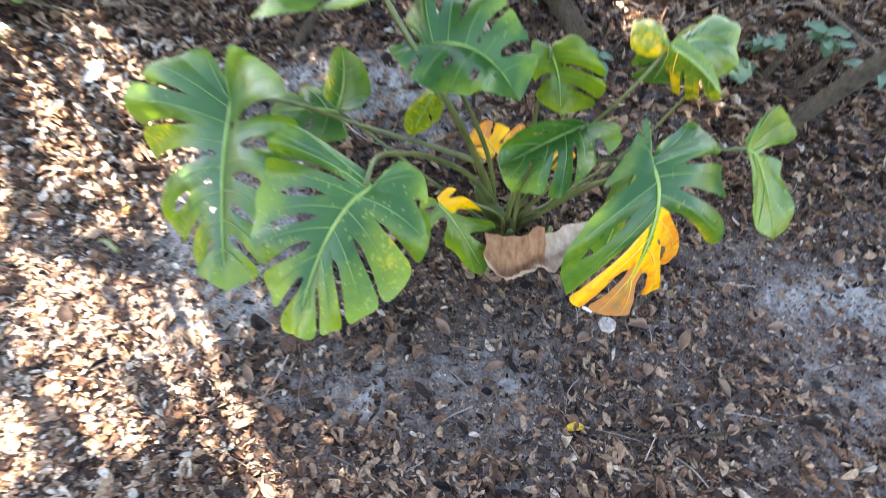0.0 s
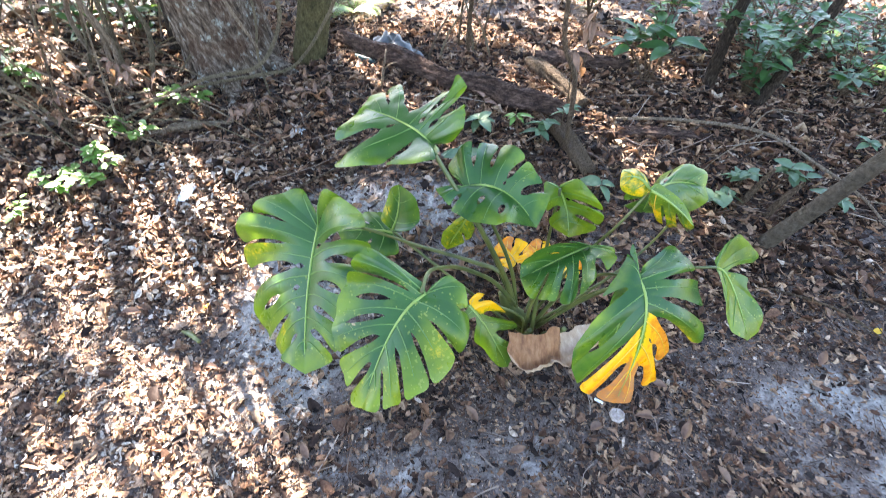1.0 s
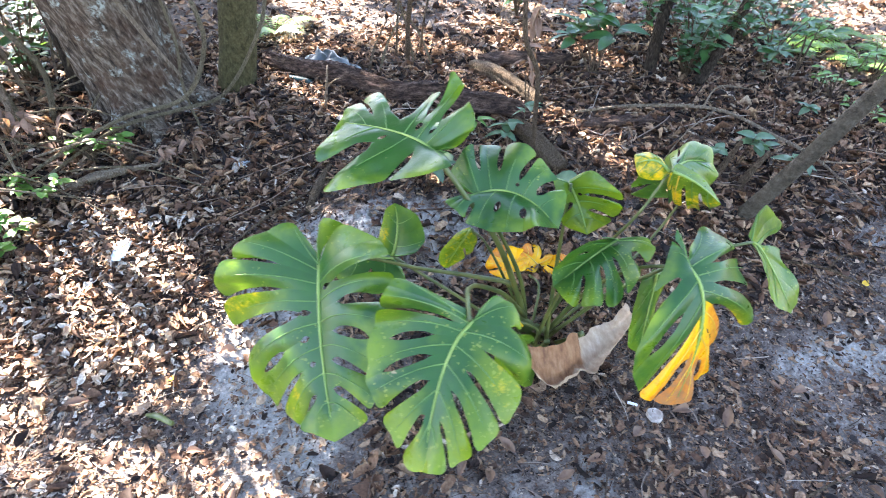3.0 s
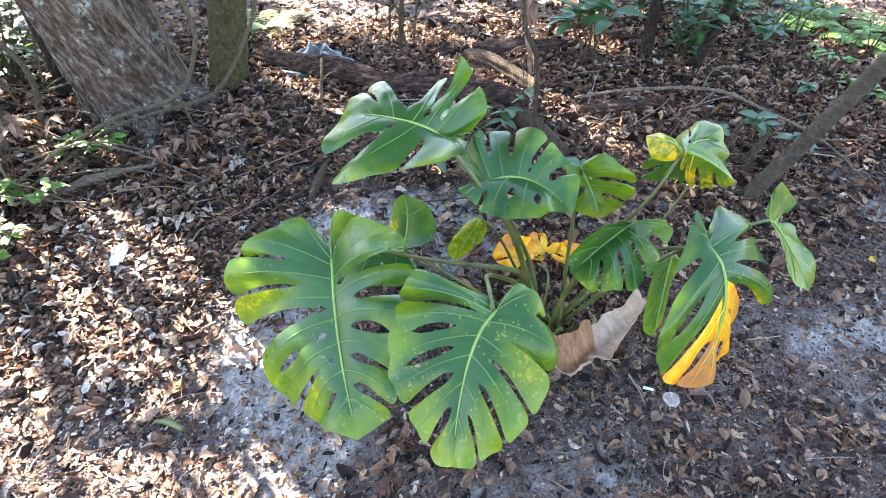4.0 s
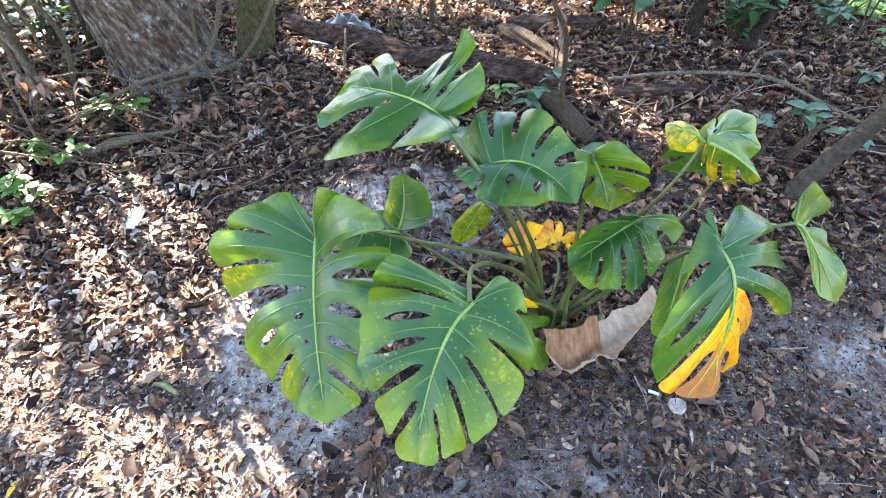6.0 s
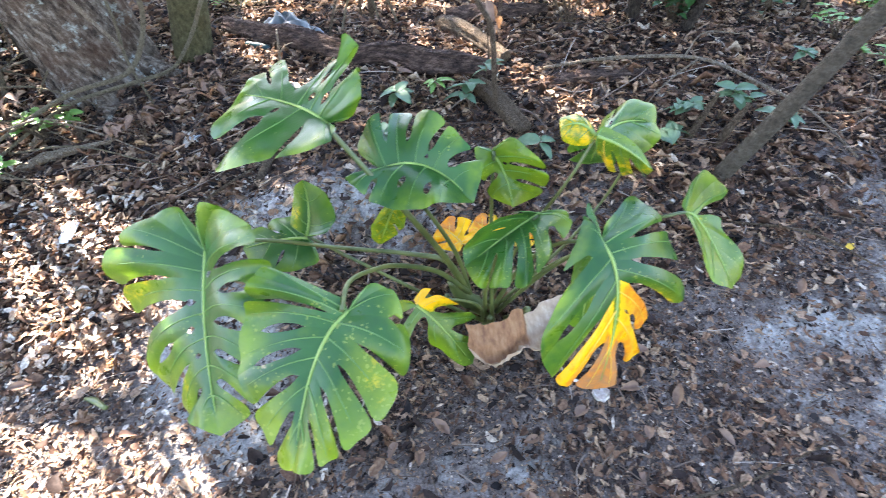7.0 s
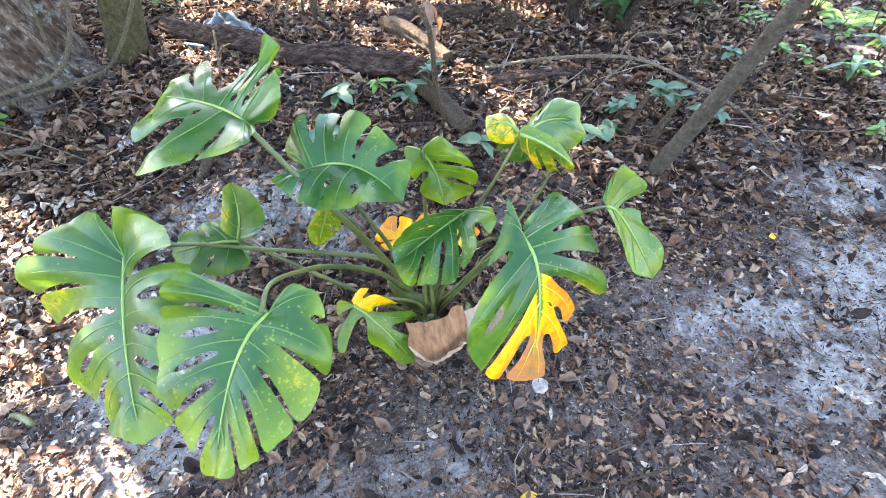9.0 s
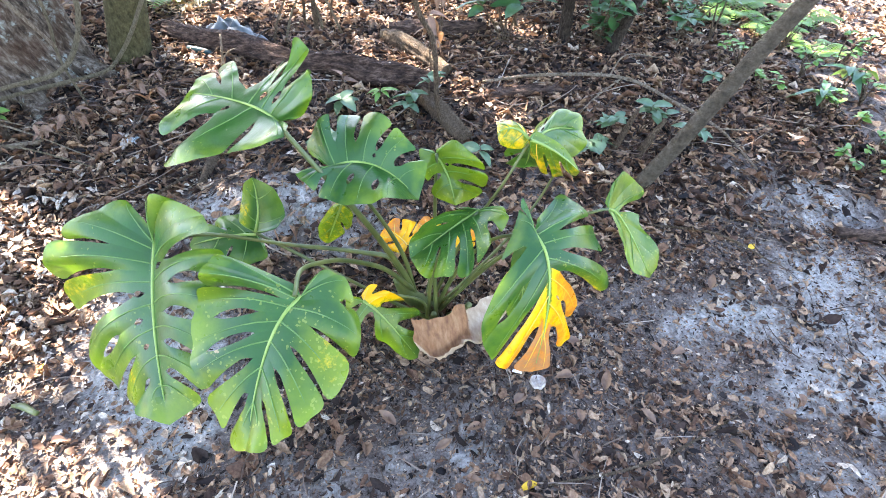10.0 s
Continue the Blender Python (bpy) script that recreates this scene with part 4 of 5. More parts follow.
# ---- logs, sticks and vines ----
def rod(name, label, category, points, radii, material, seed=0, n=24, seg=10, wobble=0.05, flute=0.05, group="", lift=0.0, extra=()):
    """A log, stick or vine lying as given; heights are over the floor when lift is a number."""
    pts = [(p[0], p[1], floor_z(p[0], p[1]) + p[2] + lift) for p in points]
    o = np.array(pts[0])
    ob = thing(name, o, label, category, group)
    shape = tube(pts, radii, n, seg, wobble, flute, seed)
    if seg > 20:
        axis = spline(pts, n)
        split = []
        for i, v in enumerate(shape[0]):
            c = axis[min(i // seg, n)]
            a = 6.2832 * (i % seg) / seg
            q = Vector((2.2 * math.cos(a), 2.2 * math.sin(a), 3.5 * c[0]))
            split.append(tuple(c + (np.array(v) - c) * (1.05 - 0.5 * max(0.0, 0.22 - abs(noise.noise(q))) + 0.25 * noise.noise(q * 2.7))))
        shape = (split, shape[1])
    part("stem", to_local(shape, o), material, ob)
    for k, (q, r) in enumerate(extra):
        q = [(p[0], p[1], floor_z(p[0], p[1]) + p[2] + lift) for p in q]
        part("side_twig", to_local(tube(q, r, 10, 6, 0.08, 0, seed + k + 1), o), material, ob)
    return ob


rod("fallen_log", "rotting dark reddish-brown fallen log on the bank", "log", [(-0.74, 2.93, 0.05), (-0.55, 2.76, 0.045), (-0.36, 2.635, 0.05), (-0.1, 2.46, 0.035), (0.06, 2.415, 0.05), (0.25, 2.31, 0.04), (0.40, 2.26, 0.035), (0.54, 2.19, 0.03)], [0.036, 0.056, 0.046, 0.062, 0.038], LOG_BARK, 31, 160, 44, 0.05, 0.16)
rod("broken_branch", "short broken piece of barked wood, pale at the end", "wood", [(0.44, 2.16, 0.02), (0.50, 2.02, 0.035), (0.58, 1.84, 0.035)], [0.035, 0.04, 0.034], TWIG, 32, 30, 22, 0.07, 0.2)
rod("broken_branch", "weathered grey-brown bark piece lying across the log", "wood", [(0.36, 2.70, 0.03), (0.46, 2.52, 0.05), (0.60, 2.26, 0.04)], [0.03, 0.042, 0.030], TWIG, 52, 40, 24, 0.07, 0.2)
rod("fallen_log", "short dark rotting log end behind the bare stem", "log", [(0.40, 2.74, 0.03), (0.64, 2.69, 0.04), (0.92, 2.68, 0.03)], [0.034, 0.042, 0.03], LOG_BARK, 53, 50, 26, 0.06, 0.16)
for k, (bx, by, lx, ly, h) in enumerate([(-0.04, 2.90, 0.05, -0.08, 0.55), (0.06, 2.83, -0.10, -0.05, 0.42), (0.10, 2.96, 0.12, -0.02, 0.5), (-0.16, 2.72, 0.16, 0.10, 0.28), (-0.22, 2.70, 0.14, 0.16, 0.24), (0.16, 2.78, -0.16, 0.10, 0.3)]):
    rod("dry_brush_twig", "thin dry leaning twig behind the log", "stem", [(bx, by, -0.02), (bx + 0.4 * lx, by + 0.5 * ly, 0.5 * h), (bx + lx, by + ly, h)], [0.007, 0.006, 0.003], VINE if k % 2 else TWIG, 220 + k, 14, 7, 0.08, group="dead twigs behind the log")
rod("rotten_wood", "flat rotten wood half sunk in the litter", "log", [(0.62, 2.13, 0.0), (0.95, 2.10, 0.012), (1.35, 2.03, 0.005)], [0.03, 0.05, 0.03], LOG_BARK, 33, 40, 16, 0.14, 0.25, lift=-0.02)
rod("fallen_branch", "long thin grey-brown branch lying on the litter", "branch", [(0.74, 2.13, 0.07), (1.05, 2.10, 0.075), (1.42, 2.03, 0.06), (1.62, 1.86, 0.05), (1.78, 1.69, 0.045), (1.84, 1.45, 0.02)], [0.006, 0.008, 0.008, 0.007, 0.006, 0.004], PALE_WOOD, 34, 40, 8, 0.10,
    extra=[([(1.42, 2.03, 0.06), (1.2, 1.9, 0.05), (1.05, 1.80, 0.03)], [0.005, 0.002]), ([(1.35, 2.04, 0.06), (1.5, 2.16, 0.1), (1.75, 2.2, 0.06)], [0.005, 0.002]), ([(1.78, 1.69, 0.045), (1.95, 1.66, 0.05), (2.1, 1.72, 0.02)], [0.004, 0.002])])
rod("pale_stick", "bleached broken stick lying on the litter", "stick", [(-1.58, 2.0, 0.02), (-1.42, 2.07, 0.035), (-1.16, 2.13, 0.025)], [0.012, 0.022, 0.008], PALE_WOOD, 35, 24, 12, 0.14, 0.25)
rod("stick", "thin forked dead stick standing in the litter", "stick", [(-0.45, 2.41, -0.02), (-0.43, 2.4, 0.08), (-0.405, 2.39, 0.22)], [0.008, 0.007, 0.004], PALE_WOOD, 36, 10, 7, extra=[([(-0.43, 2.4, 0.10), (-0.39, 2.38, 0.15), (-0.35, 2.37, 0.17)], [0.004, 0.002])])
rod("liana", "thin grey woody vine arching over the ground", "vine", [(-1.62, 2.05, 0.06), (-1.36, 2.28, 0.09), (-1.1, 2.42, 0.08), (-0.96, 2.50, 0.06), (-0.86, 2.5, 0.13), (-0.74, 2.5, 0.28), (-0.64, 2.5, 0.47), (-0.56, 2.5, 0.9), (-0.4, 2.6, 2.2)], [0.007, 0.008, 0.009, 0.009, 0.009, 0.009, 0.009, 0.008, 0.008], VINE, 37, 60, 8, 0.06)
rod("liana", "grey woody vine looping before the oak trunk", "vine", [(-1.72, 2.0, 0.08), (-1.50, 2.12, 0.14), (-1.26, 2.2, 0.20), (-1.03, 2.28, 0.22), (-0.91, 2.34, 0.37), (-0.90, 2.34, 0.55), (-1.0, 2.4, 1.0), (-1.1, 2.4, 1.9)], [0.006, 0.008, 0.009, 0.010, 0.010, 0.010, 0.010, 0.009], VINE, 38, 60, 8, 0.06)
rod("liana", "thin pale vine hanging down the oak trunk", "vine", [(-1.02, 2.33, 0.03), (-1.03, 2.31, 0.25), (-1.0, 2.3, 0.55), (-1.1, 2.28, 1.3)], [0.005, 0.006, 0.006, 0.006], VINE, 39, 30, 6, 0.06)
rod("liana", "short pale dead vine against the oak", "vine", [(-1.02, 2.3, 0.30), (-1.12, 2.27, 0.55), (-1.25, 2.24, 0.95), (-1.28, 2.25, 1.6)], [0.007, 0.009, 0.010, 0.010], PALE_WOOD, 40, 24, 7, 0.05)
rod("upright_stem", "thin bare upright shrub stem", "stem", [(0.50, 1.98, -0.02), (0.475, 1.96, 0.16), (0.455, 1.95, 0.40), (0.37, 1.92, 0.62), (0.36, 1.9, 1.2), (0.3, 1.9, 2.0)], [0.013, 0.011, 0.0105, 0.010, 0.008, 0.004], TWIG, 41, 36, 8, 0.05)
rod("upright_stem", "thin bare upright shrub stem", "stem", [(0.02, 2.86, -0.02), (0.02, 2.75, 0.25), (0.03, 2.55, 0.6), (0.04, 2.4, 1.4)], [0.014, 0.013, 0.012, 0.006], TWIG, 42, 30, 8, 0.06)
rod("stick", "dry grey stick lying on the litter", "stick", [(-0.98, 1.55, 0.015), (-0.7, 1.78, 0.03), (-0.45, 1.93, 0.02)], [0.004, 0.006, 0.003], TWIG, 43, 16, 6, 0.1)
rod("stick", "flat weathered slab of bark", "stick", [(-0.55, 1.78, 0.015), (-0.50, 1.9, 0.03), (-0.44, 2.02, 0.02)], [0.010, 0.020, 0.008], TWIG, 44, 12, 8, 0.1, 0.25)
rod("stick", "long thin dead twig on the soil", "stick", [(0.42, 0.43, 0.01), (0.75, 0.42, 0.014), (1.15, 0.50, 0.01)], [0.004, 0.005, 0.002], TWIG, 45, 18, 6, 0.1)
rod("stick", "thin curved dead twig", "stick", [(1.2, 1.28, 0.012), (1.45, 1.16, 0.03), (1.62, 1.0, 0.01)], [0.004, 0.005, 0.003], TWIG, 46, 16, 6, 0.1, extra=[([(1.45, 1.16, 0.03), (1.55, 1.2, 0.04), (1.7, 1.16, 0.01)], [0.003, 0.0015])])
rod("stick", "dark sunken branch in a hollow", "stick", [(2.0, 1.10, 0.02), (2.25, 1.05, 0.03), (2.6, 1.08, 0.02)], [0.02, 0.026, 0.016], LOG_BARK, 47, 16, 9, 0.1)
rod("stump", "short weathered forked stump", "stump", [(1.21, 1.66, -0.02), (1.24, 1.65, 0.09), (1.27, 1.64, 0.21)], [0.018, 0.014, 0.008], TWIG, 48, 12, 8, 0.1)
rod("stump", "short weathered snapped stem", "stump", [(1.30, 1.60, -0.02), (1.34, 1.60, 0.09), (1.39, 1.6, 0.18)], [0.018, 0.015, 0.009], TWIG, 49, 12, 8, 0.1)
for k, (bx, by, lx) in enumerate([(-1.80, 2.30, 0.05), (-1.74, 2.36, -0.04), (-1.86, 2.38, 0.02), (-1.69, 2.44, 0.06), (-1.95, 2.5, -0.1)]):
    rod("liana", "twisted pale woody vine climbing beside the oak", "vine", [(bx, by, -0.02), (bx + lx, by + 0.03, 0.25), (bx - 0.03, by + 0.02, 0.55), (bx + 0.5 * lx, by + 0.06, 1.0), (bx - 0.05, by + 0.1, 2.2)], [0.013, 0.012, 0.012, 0.011, 0.008], PALE_WOOD if k % 2 == 0 else VINE, 170 + k, 40, 8, 0.08, 0.1)
rng = np.random.default_rng(77)
for i in range(30):
    x, y = rng.uniform(-2.7, -1.68), rng.uniform(1.95, 3.1)
    h, lx, ly = rng.uniform(0.3, 1.1), rng.uniform(-0.3, 0.3), rng.uniform(-0.3, 0.2)
    rod("dry_brush_twig", "thin dry brown stem in a tangle of brush", "stem", [(x, y, -0.02), (x + 0.4 * lx, y + 0.4 * ly, 0.45 * h), (x + lx, y + ly, h)], [0.0065, 0.005, 0.002], PALE_WOOD if i % 2 == 0 else VINE, 100 + i, 12, 6, 0.08, group="dry brush beside the oak")
for i in range(30):
    x, y, a, l = rng.uniform(-2.6, -1.5), rng.uniform(1.8, 2.6), rng.uniform(-0.6, 0.6), rng.uniform(0.3, 0.8)
    rod("dry_brush_twig", "thin dry twig lying over the brush", "stem", [(x, y, rng.uniform(0.02, 0.25)), (x + l * 0.5, y + l * a * 0.5, rng.uniform(0.08, 0.2)), (x + l, y + l * a, 0.01)], [0.005, 0.004, 0.002], VINE if i % 2 else PALE_WOOD, 140 + i, 10, 6, 0.08, group="dry brush beside the oak")


# ---- low plants ----
def leaf_mesh(name, length, width, material, bend=0.25, fold=0.2, seed=0):
    nu, nv = 8, 4
    rng = np.random.default_rng(seed)
    verts, faces = [], []
    for i in range(nu + 1):
        u = i / nu
        w = width * 0.5 * math.sin(math.pi * min(1.0, u ** 0.8 * 0.97 + 0.02)) ** 0.8
        for j in range(nv + 1):
            v = 2 * j / nv - 1
            verts.append((length * u, w * v, -bend * length * u * u + fold * w * abs(v) + 0.012 * length * rng.uniform(-1, 1)))
    for i in range(nu):
        for j in range(nv):
            k = i * (nv + 1) + j
            faces.append((k, k + 1, k + nv + 2, k + nv + 1))
    me = bpy.data.meshes.new(name)
    me.from_pydata(verts, [], faces)
    me.materials.append(material)
    me.polygons.foreach_set("use_smooth", [True] * len(me.polygons))
    return me


LEAVES = {
    "shrub": leaf_mesh("shrub_leaf", 0.115, 0.052, SHRUB_LEAF, 0.2, 0.25, 1),
    "blue": leaf_mesh("plantlet_leaf", 0.10, 0.058, BLUE_LEAF, 0.3, 0.3, 2),
    "weed": leaf_mesh("weed_leaf", 0.045, 0.028, WEED_LEAF, 0.2, 0.2, 3),
    "bush": leaf_mesh("bush_leaf", 0.075, 0.036, SHRUB_LEAF, 0.25, 0.2, 4),
    "dry": leaf_mesh("hanging_dry_leaf", 0.12, 0.045, DRY_LEAF, 0.4, 0.5, 5),
    "strap": leaf_mesh("strap_leaf", 0.13, 0.05, STRAP_LEAF, 0.55, 0.35, 6),
    "olive": leaf_mesh("pale_leaf", 0.09, 0.035, WEED_LEAF, 0.35, 0.3, 7),
}


def sprout(name, label, x, y, leaf, n, height, spread, seed, scale=1.0, stems=1, category="plant", group="", up=0.5, lean=(0, 0)):
    """A small plant: one or more stems with leaves set round them, each leaf a part of its own."""
    rng = np.random.default_rng(seed)
    z = floor_z(x, y)
    ob = thing(name, (x, y, z), label, category, group)
    tops = []
    for s in range(stems):
        a = rng.uniform(0, 6.28)
        r = spread * rng.uniform(0.3, 1.0) if stems > 1 else spread * 0.25
        end = np.array((lean[0] + r * math.cos(a), lean[1] + r * math.sin(a), height * rng.uniform(0.75, 1.1)))
        mid = end * (0.4, 0.4, 0.55) + rng.normal(0, 0.01, 3)
        part("stem", tube([(0, 0, -0.01), mid, end], [0.0055 * scale, 0.004 * scale, 0.002 * scale], 10, 6), TWIG, ob)
        tops.append((mid, end))
    for i in range(n):
        mid, end = tops[i % stems]
        f = rng.uniform(0.25, 1.0) ** 0.7
        p = mid * (1 - f) + end * f
        if stems > 5:
            f = 2 * rng.uniform(0.10, 1.0) ** 0.8
            p = mid * f if f < 1 else mid * (2 - f) + end * (f - 1)
            p = p + rng.normal(0, 0.025, 3)
        a = 2.4 * i + rng.uniform(-0.5, 0.5)
        lf = part("leaf", LEAVES[leaf], None, ob)
        lf.location = p
        lf.rotation_euler = (rng.uniform(-0.4, 0.4), -up * rng.uniform(-0.2, 1.0), a)
        lf.scale = [scale * rng.uniform(0.7, 1.2)] * 3
    return ob


def fern(x, y, n, length, seed, label="bright green fern with arching fronds"):
    rng = np.random.default_rng(seed)
    ob = thing("fern", (x, y, floor_z(x, y)), label, "fern")
    for k in range(n):
        a = 6.28 * k / n + rng.uniform(-0.3, 0.3)
        L = length * rng.uniform(0.7, 1.1)
        pts = [np.array((math.cos(a) * L * u, math.sin(a) * L * u, L * (1.1 * u - 0.85 * u * u))) for u in np.linspace(0, 1, 18)]
        pieces = [tube(pts[::4], [0.003, 0.001], 12, 5)]
        for i in range(2, 18):
            w = L * 0.30 * math.sin(math.pi * i / 18) ** 0.8
            for sgn in (-1, 1):
                side = np.array((-math.sin(a), math.cos(a), 0.0)) * sgn
                fwd = np.array((math.cos(a), math.sin(a), 0.0))
                p, tip = pts[i], pts[i] + side * w + fwd * w * 0.3 + np.array((0, 0, -w * 0.25))
                h = fwd * L * 0.022
                pieces.append(([p - h, p + h, (p + tip) / 2 + h * 1.3, tip, (p + tip) / 2 - h * 1.3], [(0, 1, 2, 3, 4)]))
        part("frond", join(*pieces), FERN_LEAF, ob)


sprout("shrub_seedling", "young shrub with broad dark bluish-green leaves", 0.98, 2.50, "shrub", 28, 0.32, 0.18, 1, 1.25, 4)
sprout("shrub_seedling", "young shrub with broad dark green leaves", 1.12, 2.72, "shrub", 22, 0.46, 0.16, 2, 1.05, 3)
sprout("bush", "leafy green bush with several thin stems", 1.52, 2.48, "bush", 330, 0.52, 0.42, 3, 1.0, 14)
sprout("bush", "leafy green bush with several thin stems", 1.85, 2.85, "bush", 200, 0.46, 0.46, 4, 0.95, 12)
sprout("bush", "sparse bush with glossy leaves", 1.25, 3.1, "shrub", 60, 0.5, 0.40, 5, 0.8, 8)
for i, (x, y, n) in enumerate([(2.3, 3.1, 150), (1.75, 3.35, 130), (2.9, 3.5, 150), (0.85, 3.5, 90), (2.15, 2.62, 110)]):
    sprout("bush", "low dark green bush under the trees", x, y, "bush", n, 0.42, 0.42, 320 + i, 0.9, 10)
rod("shrub", "dark slanting shrub trunk", "trunk", [(1.53, 2.38, -0.02), (1.62, 2.40, 0.2), (1.75, 2.45, 0.5), (1.9, 2.5, 1.1), (2.0, 2.6, 1.9)], [0.035, 0.028, 0.026, 0.02, 0.008], DARK_BARK, 50, 24, 9, 0.05)
rod("shrub", "short dark upright shrub trunk", "trunk", [(1.34, 2.55, -0.02), (1.36, 2.58, 0.3), (1.42, 2.6, 0.9), (1.4, 2.7, 1.8)], [0.035, 0.03, 0.026, 0.01], DARK_BARK, 51, 20, 9, 0.05)
for i, (x, y, n, h, sc, lf, lab) in enumerate([
        (0.10, 2.12, 9, 0.10, 0.9, "blue", "small seedling with a whorl of bluish leaves"),
        (0.24, 2.12, 6, 0.09, 0.8, "olive", "small seedling with yellowish green leaves"),
        (0.40, 2.03, 9, 0.12, 0.95, "blue", "small seedling with drooping bluish leaves"),
        (0.46, 2.08, 6, 0.20, 0.7, "blue", "small seedling with narrow bluish leaves"),
        (1.10, 1.62, 14, 0.10, 0.72, "blue", "low seedling with grey-green leaves"),
        (1.20, 1.72, 14, 0.12, 0.72, "blue", "low seedling with grey-green leaves"),
        (1.36, 1.72, 16, 0.15, 0.72, "blue", "low seedling with grey-green leaves"),
        (1.58, 1.62, 12, 0.10, 0.7, "blue", "low seedling with grey-green leaves"),
        (-0.02, 1.82, 7, 0.12, 0.9, "blue", "low bluish seedling behind the plant"),
        (0.62, 1.72, 3, 0.10, 0.9, "blue", "single narrow bluish leaf shoot"),
        (2.42, 1.80, 8, 0.13, 0.95, "strap", "broad-leaved green plant by the path"),
        (2.80, 1.98, 9, 0.17, 1.0, "strap", "broad-leaved green plant by the path"),
        (2.15, 2.25, 12, 0.16, 0.9, "weed", "small green weed among dead leaves"),
        (2.55, 1.65, 14, 0.14, 1.0, "weed", "small bright green weed"),
        (2.28, 1.45, 12, 0.10, 0.9, "weed", "small bright green weed"),
        (2.35, 2.6, 20, 0.3, 1.3, "weed", "leafy green weed clump by the path"),
        (2.0, 2.45, 8, 0.2, 0.9, "shrub", "dark green seedling among dead leaves"),
        (1.9, 2.0, 8, 0.10, 0.6, "blue", "small grey-green seedling on the bank")]):
    sprout("seedling", lab, x, y, lf, n, h, 0.06, 200 + i, sc, 2 if n > 8 else 1)
sprout("seedling", "thin shoot with one pale green leaf", 1.40, 1.66, "blue", 1, 0.16, 0.02, 240, 0.75, 1, lean=(0.16, 0.16))
for i, (x, y, n) in enumerate([(-1.58, 1.98, 22), (-1.66, 1.75, 26), (-1.78, 1.66, 20), (-1.30, 2.18, 14), (-1.45, 2.2, 14), (-2.3, 2.3, 24), (-2.5, 2.0, 24), (-1.95, 1.45, 14)]):
    sprout("weed", "sunlit bright green weed among dead leaves", x, y, "weed", int(1.8 * n), 0.15, 0.13, 260 + i, 1.1, 5, "weed", up=0.2)
for i, (x, y) in enumerate([(-2.15, 2.75), (-2.7, 2.6), (-3.0, 3.2), (-2.1, 3.4), (-2.5, 2.4), (-1.9, 2.85)]):
    sprout("bush", "glossy dark green bush behind the brush", x, y, "bush", 130, 0.5, 0.36, 280 + i, 1.05, 10)
fern(2.85, 3.05, 9, 0.24, 1)
fern(3.15, 3.3, 10, 0.26, 2)
fern(2.5, 3.4, 9, 0.22, 3)
fern(2.55, 2.92, 10, 0.20, 5)
fern(2.95, 2.72, 10, 0.22, 6)
fern(3.35, 2.95, 10, 0.24, 7)
fern(3.0, 2.42, 9, 0.18, 8)
for i, (x, y, n, h) in enumerate([(2.45, 1.78, 26, 0.12), (2.62, 2.12, 34, 0.18), (2.8, 1.85, 30, 0.16), (2.42, 1.38, 24, 0.10), (2.22, 1.95, 26, 0.14), (2.5, 2.4, 44, 0.22), (2.75, 2.45, 44, 0.24), (2.95, 2.2, 34, 0.2), (2.62, 1.52, 20, 0.10), (2.3, 2.25, 30, 0.16)]):
    sprout("weed", "small-leaved bright green weed on the bank", x, y, "weed", n, h, 0.12, 400 + i, 0.95, 5, "weed", up=0.3)
fern(-0.74, 3.40, 6, 0.30, 4, "small green fern behind the slim trunk")
sprout("dry_shoot", "dead stem hung with withered brown leaves", 0.52, 2.20, "dry", 12, 0.40, 0.06, 301, 0.75, 2, up=-1.2)
sprout("dry_shoot", "dead stem hung with withered brown leaves", 0.62, 2.5, "dry", 10, 0.36, 0.06, 302, 0.75, 2, up=-1.2)
sprout("dry_shoot", "clump of withered brown fern leaves by the oak", -1.02, 2.10, "dry", 26, 0.16, 0.12, 304, 0.55, 5, up=-0.9)
sprout("dry_shoot", "clump of withered brown leaves by the oak", -0.78, 2.32, "dry", 18, 0.12, 0.14, 305, 0.5, 4, up=-0.9)
for i, (x, y, h) in enumerate([(-1.72, 2.12, 0.30), (-1.92, 2.02, 0.26), (-2.1, 2.2, 0.4), (-1.62, 2.28, 0.22), (-2.3, 1.95, 0.3)]):
    sprout("dry_shoot", "dry brush hung with pale brown leaves", x, y, "dry", 22, h, 0.16, 330 + i, 0.5, 5, up=-0.6)
sprout("dry_shoot", "small dead shoot with orange-brown leaves", 0.10, 2.22, "dry", 4, 0.12, 0.05, 303, 0.7, 1, up=1.0)


# ---- litter ----
def leaf_scatter(rng, n, area, size, keep_sand=0.25, lift=0.012, thin=1.0, sliver=0.0):
    """Places, sizes and turns of dead leaves over an area of the floor."""
    x, y = rng.uniform(area[0], area[1], n), rng.uniform(area[2], area[3], n)
    s = sandiness(x, y)
    ok = rng.uniform(0, 1, n) < 1 - (1 - keep_sand) * np.clip(s * 1.75, 0, 1)
    patch = np.sin(3.7 * x + 1.1 * y) * np.sin(4.1 * y - 2.2 * x + 2) + 0.6 * np.sin(9 * x + 2) * np.sin(8 * y)
    ok &= rng.uniform(-1.9, 1.0, n) < patch * 0.6 + 0.45
    bare = smooth(-0.25, 0.15, x) * smooth(1.25, 0.95, y) * smooth(0.22, 0.45, y + 0.25 * smooth(0.8, 1.2, x))
    ok &= rng.uniform(0, 1, n) < 1 - (1 - thin) * bare
    x, y = x[ok], y[ok]
    z = terrain(x, y) + rng.uniform(0.002, lift, len(x))
    return x, y, z, rng.uniform(*size, len(x)), rng, sliver


